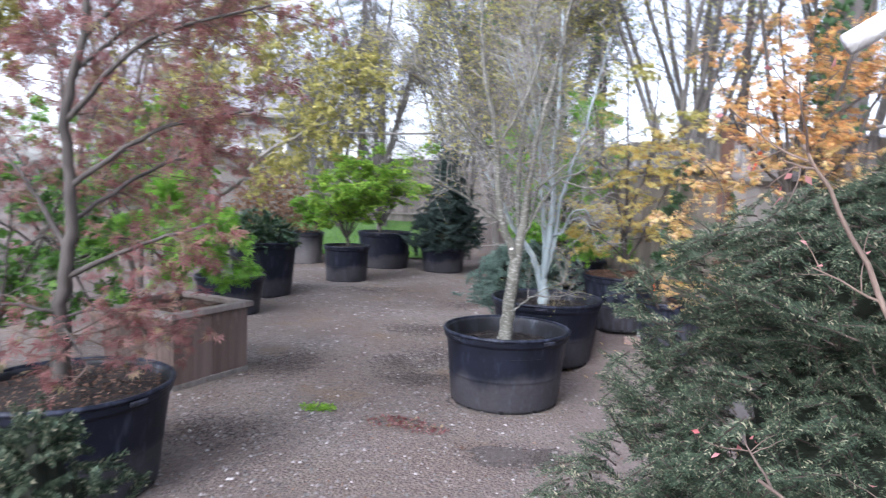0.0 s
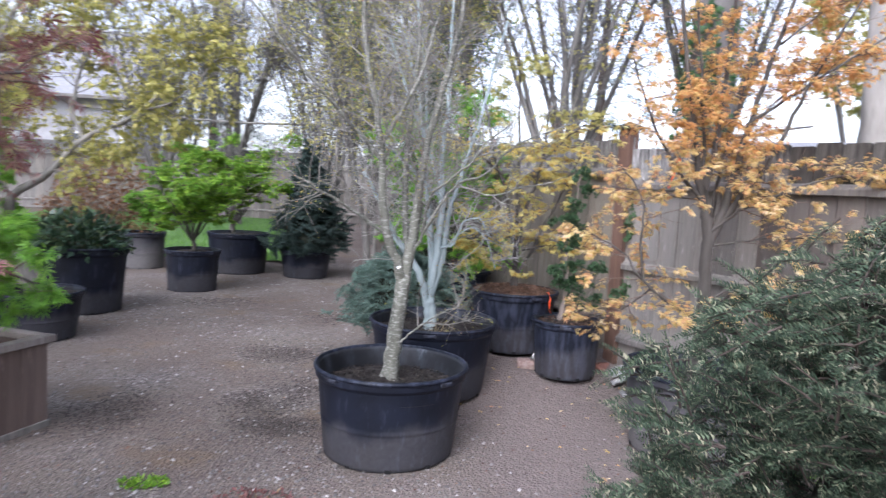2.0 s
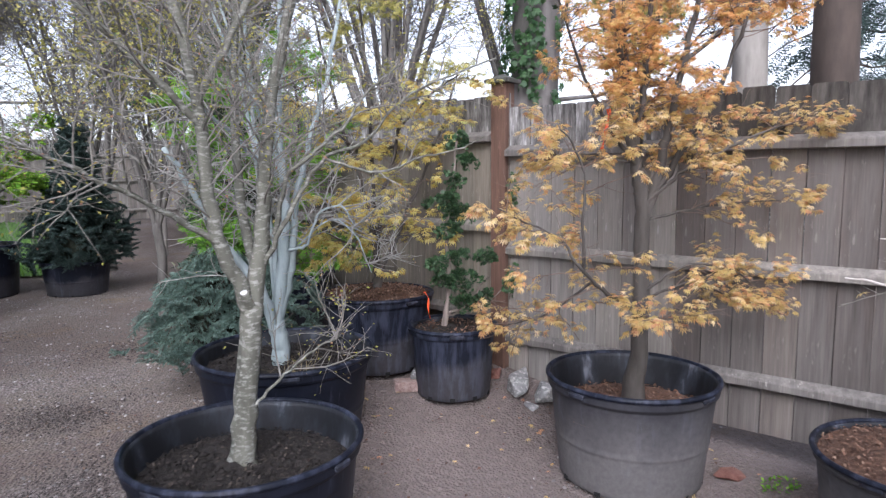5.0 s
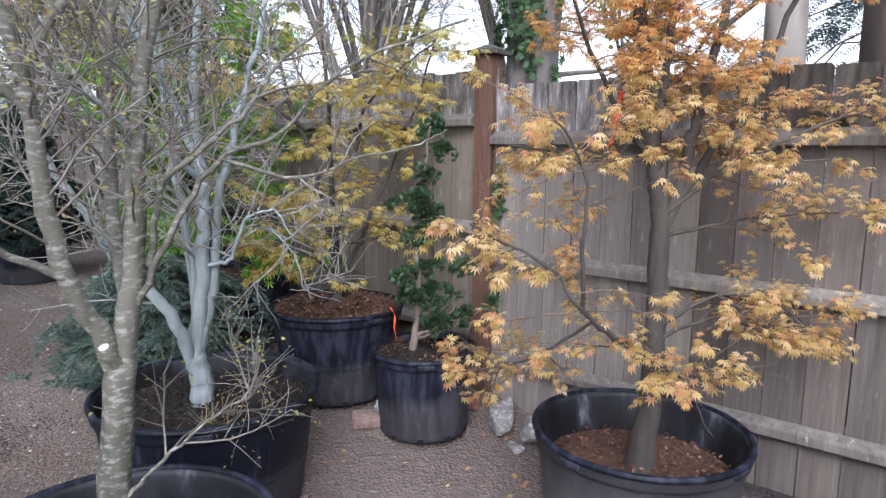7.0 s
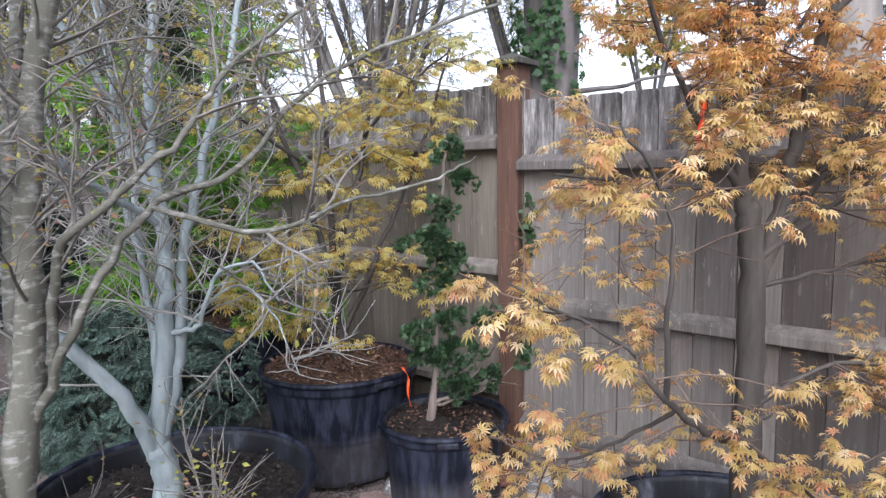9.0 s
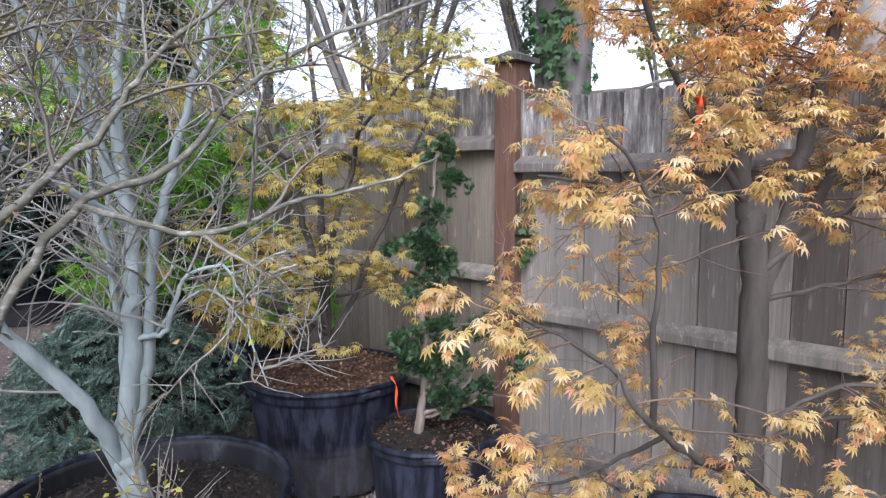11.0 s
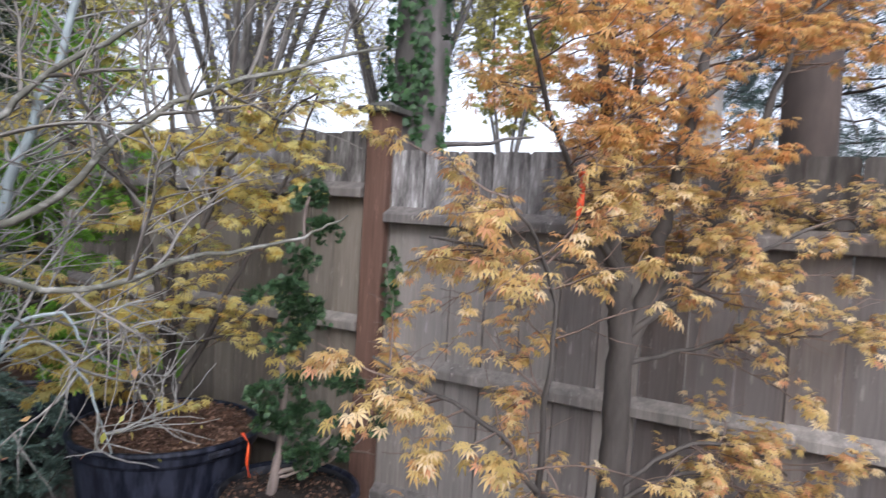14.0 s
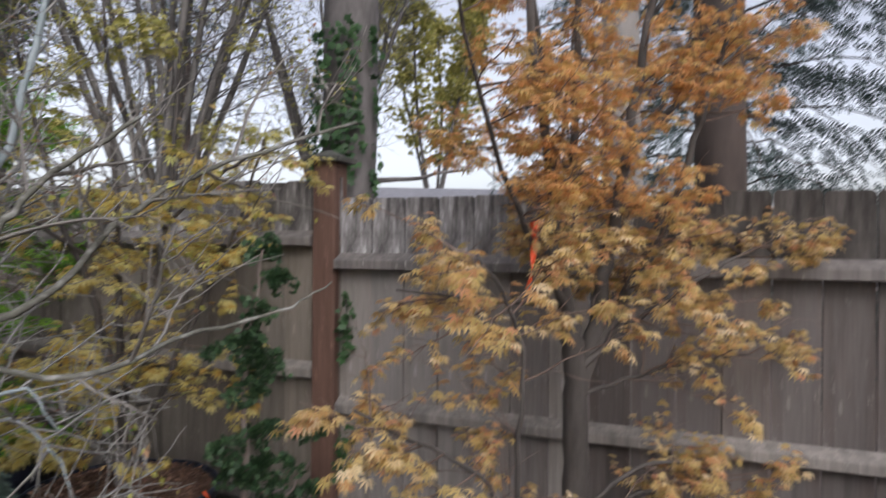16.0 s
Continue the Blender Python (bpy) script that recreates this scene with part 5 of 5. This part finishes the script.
leafy_mound("rhododendron", "dark glossy evergreen shrub in a black pot", (-2.7, 8.45, 0.62), 0.52, 0.40, M_RHODO, 1700, 0.085, 41)
leafy_mound("dry_shrub", "brown twiggy shrub in front of the house", (-4.2, 12.4, 0.44), 0.95, 1.3, M_BROWN, 4200, 0.07, 42)
for k, (x, y, h_, m_, sd, lb) in enumerate([(-2.5, 4.1, 1.5, M_GREEN_DEEP, 44, "green maple at the edge of the path"), (-3.0, 5.4, 2.4, M_RED, 45, "dark red maple beside the path"),
                                         (-3.3, 6.7, 2.2, M_GREEN, 46, "green maple beside the path"), (-4.3, 8.4, 3.0, M_RED, 47, "dark red maple at the side of the yard"),
                                         (-5.4, 10.4, 3.2, M_OLIVE, 48, "olive green maple at the side of the yard"), (-2.6, 2.6, 1.2, M_LIME, 49, "low lime green maple near the big pot")]):
    rr = random.Random(sd)
    ls = [([(x, y, 0.0), (x + 0.03, y, 0.2 * h_), (x, y, 0.3 * h_)], 0.03, 0.024)]
    for i in range(10):
        a = i * 2.4
        e = 0.38 * h_ * rr.uniform(0.5, 1.0) + 0.15
        ls.append(([(x, y, 0.28 * h_), (x + 0.5 * e * math.cos(a), y + 0.5 * e * math.sin(a), h_ * rr.uniform(0.4, 0.7)), (x + e * math.cos(a), y + e * math.sin(a), h_ * rr.uniform(0.35, 1.0))], 0.014, 0.005))
    tree("japanese_maple", lb, "tree", (x, y, 0), ls, M_BARK_O, M_TWIG_GREY, LACE if m_ is M_RED else MAPLE5, m_, 0.055, 8, (9, 5), (0.36, 0.18), (0.004, 0.002), sd, 0.1, 0.12, 0.85, gap=0.66)

# the clipped hinoki by the post
hin = tree("hinoki_cypress", "slender clipped hinoki cypress with tufts of deep green foliage", "conifer", (1.86, 6.01, 0.535),
           [([(1.86, 6.01, 0.515), (1.89, 6.0, 0.80), (1.88, 6.0, 1.13), (1.92, 6.0, 1.40), (1.95, 6.0, 1.66)], 0.016, 0.006),
            ([(1.87, 6.0, 0.62), (1.98, 5.96, 0.68), (2.12, 5.95, 0.84)], 0.010, 0.004),
            ([(1.88, 6.0, 0.62), (2.05, 5.95, 0.66), (2.22, 5.93, 0.76)], 0.008, 0.003)],
           M_BARK_T, M_TWIG_BROWN, counts=(3, 2), lengths=(0.12, 0.06), seed=19)
rr = random.Random(77)
lv = Leaves(fan())
for cx, cy, cz, sx, sz, nn in ((1.95, 6.0, 1.62, 0.07, 0.07, 110), (2.0, 5.97, 1.50, 0.09, 0.05, 110), (1.92, 5.98, 1.40, 0.07, 0.06, 90), (1.88, 5.98, 1.27, 0.09, 0.08, 190),
                               (1.95, 5.98, 1.20, 0.10, 0.09, 200), (1.74, 5.97, 1.28, 0.04, 0.03, 30), (1.88, 5.98, 1.11, 0.08, 0.05, 110), (1.93, 5.97, 0.96, 0.10, 0.05, 130),
                               (1.82, 5.96, 0.92, 0.09, 0.06, 140), (1.97, 5.95, 0.83, 0.12, 0.08, 230), (2.10, 5.94, 0.95, 0.07, 0.06, 120), (1.96, 5.95, 0.70, 0.10, 0.07, 190),
                               (2.10, 5.93, 0.72, 0.08, 0.05, 90), (2.23, 5.92, 0.78, 0.04, 0.03, 40), (1.83, 5.97, 0.83, 0.06, 0.04, 70)):
    for _ in range(max(5, nn // 5)):
        d = rvec(rr)
        k = rr.random() ** 0.5
        c = Vector((cx - 1.86 + d.x * sx * k * 0.85, cy - 6.01 + d.y * sx * k * 0.85, cz - 0.535 + d.z * sz * k * 0.8))
        face = (d + UP * 0.6 + rvec(rr) * 0.6).normalized()
        for _ in range(9):
            w = rvec(rr)
            lv.add(c + w * 0.012, d + UP * 0.4 + w * 0.9, face + rvec(rr) * 0.35, rr.uniform(0.014, 0.026))
part("foliage", lv.mesh("foliage", M_HINOKI), hin, "deep green scale-leaved tufts", "stuff")

# ivy clinging to the post
for z0, nn in ((1.28, 60), (0.78, 26)):
    iv = empty("ivy_sprig", (2.375, 6.189, z0), "small dark green ivy sprig clinging to the post", "ivy")
    stem = Tubes()
    stem.add([Vector((0.01, 0.0, -0.14)), Vector((0.02, -0.012, -0.05)), Vector((0.0, -0.01, 0.05)), Vector((0.02, 0.0, 0.13))], 0.003, 0.0015, 5)
    part("stem", stem.mesh("stem", M_TWIG_BROWN), iv)
    one = Leaves(palmate(5, 0.3, 200))
    one.m = [(1, 0, 0, 0, 1, 0, 0, 0, 1, 0, 0, 0)]
    leaf_mesh = one.mesh("leaf", M_IVY)
    for _ in range(nn):
        lv = Leaves(palmate(5, 0.3, 200))
        q = Vector((rr.uniform(-0.02, 0.05), rr.uniform(-0.05, 0.0), rr.gauss(0, 0.06)))
        lv.add(q, Vector((0.4, -0.8, -0.4)) + rvec(rr) * 0.8, Vector((0.2, -1, 0.3)) + rvec(rr) * 0.5, rr.uniform(0.020, 0.036))
        a = lv.m[0]
        part("leaf", leaf_mesh, iv).matrix_local = Matrix(((a[0], a[3], a[6], a[9]), (a[1], a[4], a[7], a[10]), (a[2], a[5], a[8], a[11]), (0, 0, 0, 1)))

# a pruned stub with a pale cut face on the pale trunk
t = Tubes()
t.add([Vector((0.055, -0.015, 0.60)), Vector((0.035, -0.035, 0.635)), Vector((0.025, -0.05, 0.665))], 0.019, 0.016, 8)
stub = part("branch_stub", t.mesh("branch_stub", M_BARK_W), WHITE_MAPLE)
t = Tubes()
t.add([Vector((0.0262, -0.0482, 0.6614)), Vector((0.0245, -0.0505, 0.667))], 0.0135, 0.0125, 8)
part("cut_face", t.mesh("cut_face", M_WHITE), stub, "pale pruned cut")

# dry grass in the pot of the blue-barked maple
lv = Leaves((np.array([(-0.02, 0, 0), (0.02, 0, 0), (0.008, 1, 0.12), (-0.008, 1, 0.12)], dtype=np.float32), np.array([(0, 1, 2, 3)])))
for _ in range(80):
    q = Vector((rr.gauss(0, 0.05), rr.gauss(0, 0.04), 0.0))
    lv.add(q, rvec(rr) + UP * 0.15, UP + rvec(rr) * 0.4, rr.uniform(0.05, 0.11))
dry = new("dry_grass", lv.mesh("dry_grass", M_STRAW))
dry.matrix_world = Matrix.Translation((0.93, 5.60, G(0.93, 5.82) + 0.425))
tagged(dry, "dry straw-coloured grass tuft in the potting soil", "grass", kind="stuff")

# ---- tape and tags ----


def ribbon(pts, width, name, label):
    v, f = [], []
    for i, p in enumerate(curve_through(pts, 5)):
        s = Vector((math.cos(i * 0.35), math.sin(i * 0.35), 0)) * width / 2
        v += [tuple(p - s), tuple(p + s)]
    for i in range(len(v) // 2 - 1):
        f.append((2 * i, 2 * i + 1, 2 * i + 3, 2 * i + 2))
    me = mesh_of(name, v, f, M_TAPE)
    ob = new(name, me)
    m = ob.modifiers.new("thick", "SOLIDIFY")
    m.thickness = 0.0015
    return tagged(ob, label, "marking tape")


ribbon([(2.17, 4.885, 1.69), (2.155, 4.88, 1.64), (2.14, 4.87, 1.59), (2.12, 4.865, 1.53)], 0.016, "flagging_tape", "bright orange flagging tape tied to a maple branch")
ribbon([(2.165, 4.88, 1.675), (2.175, 4.90, 1.70), (2.19, 4.915, 1.68), (2.17, 4.90, 1.66)], 0.02, "flagging_tape", "knot of orange flagging tape round a branch")
ribbon([(1.80, 6.16, 0.735), (1.815, 6.135, 0.70), (1.81, 6.12, 0.64), (1.82, 6.118, 0.58)], 0.012, "flagging_tape", "orange tape hanging over the rim of a pot")

# ---- white pole ----
t = Tubes()
t.add(curve_through([(2.35, 0.15, -0.02), (2.35, 0.15, 1.6), (2.2, 0.9, 2.2), (1.62, 1.5, 1.86), (1.26, 1.62, 1.63)], 8), 0.017, 0.017, 10)
tagged(new("white_pole", t.mesh("white_pole", M_WHITE)), "bent white plastic pole standing beside the path", "pole")

# ---- behind the fence ----


def big_trunk(x, y, r, h, mat, label, lean=(0, 0), ivy=0, seed=0, bough=4.0):
    ob = empty("tree_trunk", (x, y, 0), label, "tree")
    n = 22
    rr = random.Random(seed)
    v, f, st = [], [], 22
    for j in range(n + 1):
        z = h * j / n
        for i in range(st):
            a = 2 * math.pi * i / st
            q = r * (1 - 0.35 * z / h) * (1 + 0.10 * noise.noise(Vector((math.cos(a) * 2.5, math.sin(a) * 2.5, z * 0.8 + seed))) + 0.06 * noise.noise(Vector((math.cos(a) * 9, math.sin(a) * 9, z * 2.0))))
            v.append((q * math.cos(a) + lean[0] * z / h, q * math.sin(a) + lean[1] * z / h, z - 0.1))
    for j in range(n):
        for i in range(st):
            k = (i + 1) % st
            f.append((j * st + i, j * st + k, (j + 1) * st + k, (j + 1) * st + i))
    part("trunk", mesh_of("trunk", v, f, mat), ob)
    t = Tubes()
    t.add(curve_through([(r * 0.5, -r * 0.45, bough), (0.35 + r * 0.5, -0.32 - r * 0.4, bough + 0.03), (0.62 + r, -0.55 - r, bough + 0.12)], 4, 0.008, rr), 0.035, 0.012, 7)
    part("dead_branch", t.mesh("dead_branch", mat), ob, "bare broken branch")
    if ivy:
        lv = Leaves(palmate(5, 0.3, 200))
        for _ in range(ivy):
            a = rr.uniform(2.4, 5.2)
            z = 1.2 + 2.8 * rr.random() ** 1.3
            if noise.noise(Vector((a * 2, z * 1.2, seed))) < -0.08:
                continue
            lv.add(Vector((math.cos(a), math.sin(a), 0)) * (r * 1.05 + rr.uniform(0, 0.08)) + UP * z, UP * -0.6 + rvec(rr), Vector((math.cos(a), math.sin(a), 0.4)), rr.uniform(0.05, 0.09))
        part("ivy", lv.mesh("ivy", M_IVY), ob, "dark ivy climbing the bark", "stuff")
    return ob


big_trunk(4.72, 10.0, 0.33, 14, M_BARK_BIG, "tall rough-barked conifer trunk with ivy behind the fence", (0.2, 0.1), 1100, 1, 2.35)
big_trunk(4.32, 5.48, 0.14, 12, M_BARK_DARK, "thick dark tree trunk behind the fence", (0.1, 0.3), 0, 2)
big_trunk(4.2, 6.0, 0.12, 12, M_BARK_PALE, "pale grey tree trunk behind the fence", (-0.2, 0.2), 0, 3)


def bare_tree(x, y, h, seed, label, leaf_mat=None, sparse=0.4, width=0.32, stems=6, mat=M_TWIG_DARK, size=0.034, counts=(9, 6), lens=(0.9, 0.45)):
    rr = random.Random(seed)
    z = ground_z(x, y)
    ls = [([(x, y, z - 0.05), (x + 0.03, y, z + 0.12 * h), (x, y, z + 0.22 * h)], 0.012 * h, 0.010 * h)]
    for i in range(stems):
        a = i * 2.4 + rr.uniform(-0.4, 0.4)
        e = width * h * rr.uniform(0.5, 1.0)
        ls.append(([(x, y, z + 0.2 * h), (x + 0.35 * e * math.cos(a), y + 0.35 * e * math.sin(a), z + 0.5 * h),
                    (x + 0.7 * e * math.cos(a + 0.2), y + 0.7 * e * math.sin(a + 0.2), z + 0.78 * h), (x + e * math.cos(a + 0.3), y + e * math.sin(a + 0.3), z + h * rr.uniform(0.85, 1.05))],
                   0.0065 * h, 0.002 * h))
    return tree("background_tree", label, "tree", (x, y, z), ls, mat, mat, MAPLE5 if leaf_mat else None, leaf_mat, size, 8, counts, lens,
                (0.008, 0.0035), seed, 0.25, 0.05, min(1.0, sparse * 1.4), flat=0.3)


bare_tree(0.25, 9.6, 4.2, 51, "leggy shrub with thin yellow-green new leaves", M_OLIVE, 0.35)
bare_tree(-0.55, 13.6, 5.5, 52, "tall bare spreading tree with sparse new leaves", M_OLIVE, 0.25)
bare_tree(0.75, 11.6, 4.5, 53, "tall bare shrub with sparse green leaves", M_GREEN_DEEP, 0.2)
bare_tree(2.6, 9.6, 6.0, 54, "bare grey garden tree behind the fence", M_OLIVE, 0.12)
bare_tree(3.6, 12.5, 8.0, 55, "bare grey garden tree behind the fence", None, 0.1, stems=8)
bare_tree(1.2, 15.0, 8.0, 56, "bare grey tree beyond the fence", M_OLIVE, 0.15, stems=8)
bare_tree(-8.6, 17.0, 7.0, 57, "tree with yellow-green spring leaves near the house", M_OLIVE, 0.5)
bare_tree(-7.5, 12.5, 6.0, 58, "bare tree with reddish twigs near the house", M_RED, 0.15, mat=M_TWIG_BROWN)
bare_tree(-3.6, 19.0, 9.0, 59, "tall bare tree beyond the lawn", None, 0.1, stems=9)
bare_tree(6.5, 13.5, 8.0, 60, "bare tree behind the fence", M_OLIVE, 0.2, stems=8)
bare_tree(-4.8, 18.6, 5.5, 62, "bare twiggy tree on the lawn", None, 0.1, counts=(8, 5), stems=8)
bare_tree(0.1, 16.6, 5.0, 63, "bare twiggy tree beside the far fence", M_OLIVE, 0.1, counts=(8, 5), stems=8)
bare_tree(-4.4, 15.6, 5.0, 64, "bare twiggy tree near the house", M_OLIVE, 0.15, counts=(8, 5), stems=8)
bare_tree(-1.0, 14.8, 4.6, 65, "bare twiggy tree at the edge of the lawn", M_OLIVE, 0.08, counts=(9, 5), stems=8)
bare_tree(-2.9, 15.6, 4.4, 66, "bare twiggy tree at the edge of the lawn", None, 0.1, counts=(9, 5), stems=8)
bare_tree(-9.5, 9.0, 6.5, 61, "tree with dark red leaves at the edge of the yard", M_RED, 0.2, mat=M_TWIG_BROWN)


def tall_conifer(x, y, h, r, seed, label, low=0.1, mat=M_PINE, dens=1.0, clumps=45, fine=1.7):
    rr = random.Random(seed)
    ob = empty("tall_conifer", (x, y, 0), label, "conifer")
    t = Tubes()
    t.add([Vector((0, 0, -0.1)), Vector((0.05, 0, h * 0.5)), Vector((0, 0, h))], 0.013 * h, 0.01, 9)
    lv = Leaves(sprig(4, 1.0, 0.40, 0.07, False))
    br = Tubes()
    for i in range(int(90 * dens)):
        u = low + (1 - low) * i / (90 * dens)
        a = i * 2.4 + rr.uniform(-0.3, 0.3)
        ln = r * (1 - u * 0.92) * rr.uniform(0.6, 1.1)
        p0 = Vector((0, 0, u * h))
        d = Vector((math.cos(a), math.sin(a), 0))
        line = [p0, p0 + d * ln * 0.5 + UP * 0.02 * ln, p0 + d * ln - UP * 0.28 * ln]
        br.add(curve_through(line, 5, 0.03, rr), 0.022, 0.004, 4)
        for _ in range(clumps):
            k = rr.uniform(0.2, 1)
            p = line[0].lerp(line[2], k) + UP * 0.15 * ln * k * (1 - k) * 2
            side = Vector((-d.y, d.x, 0)) * rr.gauss(0, 0.16) * ln * k - UP * 0.12 * ln * rr.random() ** 2
            lv.add(p + side, d + side * 1.5 + rvec(rr) * 0.7 - UP * 0.6, UP + rvec(rr) * 0.4, rr.uniform(0.07, 0.15) * fine)
    part("trunk", t.mesh("trunk", M_BARK_DARK), ob)
    part("bough_growth", br.mesh("bough_growth", M_BARK_DARK), ob, kind="stuff")
    part("foliage", lv.mesh("foliage", mat), ob, "dark drooping needles", "stuff")
    return ob


tall_conifer(12.4, 3.5, 13, 4.6, 71, "tall dark conifer with drooping boughs behind the fence", 0.06, M_PINE, 0.55, 190, 1.4)
tall_conifer(9.9, 8.4, 13, 4.8, 72, "tall dark conifer behind the fence", 0.06, M_PINE, 1.2, 150, 1.7)
tall_conifer(-1.0, 24, 16, 3.5, 73, "tall dark conifer far beyond the lawn")
tall_conifer(3.0, 26, 18, 3.6, 74, "tall dark conifer far beyond the lawn")
tall_conifer(7.5, 24, 17, 3.6, 75, "tall dark conifer far behind the fence")
tall_conifer(0.92, 8.35, 2.7, 0.62, 76, "dense green conifer hedge plant in the corner", 0.05, M_YEW, 1.0, 60, 1.2)
tall_conifer(-6.5, 27, 15, 3.4, 77, "tall dark conifer behind the house")


def house(x, y, w_, d_, h_, rise, rz, label, wall=M_WALL):
    ob = empty("house", (x, y, 0), label, "house")
    ob.matrix_world = pose(x, y, ground_z(x, y), 0, 0, rz)
    part("wall", box_mesh("wall", w_, d_, h_, wall, 0.01, -0.2), ob, "pale painted siding")
    bm = bmesh.new()
    o = 0.45
    pts = [(-w_ / 2 - o, -d_ / 2 - o, h_ - 0.25), (w_ / 2 + o, -d_ / 2 - o, h_ - 0.25), (w_ / 2 + o, d_ / 2 + o, h_ - 0.25), (-w_ / 2 - o, d_ / 2 + o, h_ - 0.25), (-w_ / 2 - o, 0, h_ + rise), (w_ / 2 + o, 0, h_ + rise)]
    vs = [bm.verts.new(p) for p in pts]
    for q in ((0, 1, 5, 4), (2, 3, 4, 5), (0, 4, 3), (1, 2, 5), (3, 2, 1, 0)):
        bm.faces.new([vs[i] for i in q])
    part("roof", bm_mesh("roof", bm, M_ROOF), ob, "grey shingle roof")
    g = part("gutter", box_mesh("gutter", w_ + 2 * o, 0.10, 0.12, M_RAIL, 0.01), ob)
    g.matrix_local = pose(0, -d_ / 2 - o - 0.03, h_ - 0.33)
    for k in range(3):
        win = part("window", box_mesh("window", 1.1, 0.08, 1.2, M_WHITE, 0.01), ob)
        win.matrix_local = pose(-w_ / 2 + w_ * (k + 0.5) / 3, -d_ / 2 - 0.02, 1.0)
        pane = part("pane", box_mesh("pane", 0.95, 0.03, 1.05, M_GLASS, 0), win)
        pane.matrix_local = pose(0, -0.035, 0.075)
    for k in (-1, 1):
        c = part("corner_trim", box_mesh("corner_trim", 0.14, 0.14, h_ - 0.3, M_WHITE, 0.005), ob)
        c.matrix_local = pose(k * w_ / 2, -d_ / 2, 0)
    return ob


house(-13.2, 27.0, 8.0, 6.0, 3.6, 2.6, 8, "pale grey house with shingle roof beyond the yard")
house(13.0, 18.0, 9.0, 7.0, 2.2, 0.9, -35, "neighbouring house with a pale low roof behind the fence")

# a cable strung across the back of the yard between two poles
for px, py in ((-6.0, 15.2), (0.2, 15.0)):
    t = Tubes()
    t.add([Vector((px, py, -0.1)), Vector((px, py, 2.9))], 0.04, 0.035, 8)
    tagged(new("line_pole", t.mesh("line_pole", M_RAIL)), "grey wooden pole carrying a cable", "pole")
t = Tubes()
t.add(curve_through([(-6.0, 15.2, 2.78), (-3.0, 15.1, 2.62), (0.2, 15.0, 2.70)], 8), 0.022, 0.022, 6)
tagged(new("cable", t.mesh("cable", M_RAIL)), "dark cable strung across the yard", "cable")

# woods closing the yard behind the camera and at the far sides
for k, (x, y, h_) in enumerate([(-11, 3, 7), (-9, -4, 8), (-3, -9, 8), (4, -8, 8), (9, -4, 8), (11, 1, 8), (-13, 15, 9), (14, 20, 10)]):
    bare_tree(x, y, h_, 80 + k, "garden tree at the edge of the yard", M_OLIVE, 0.6, counts=(5, 4), size=0.12)
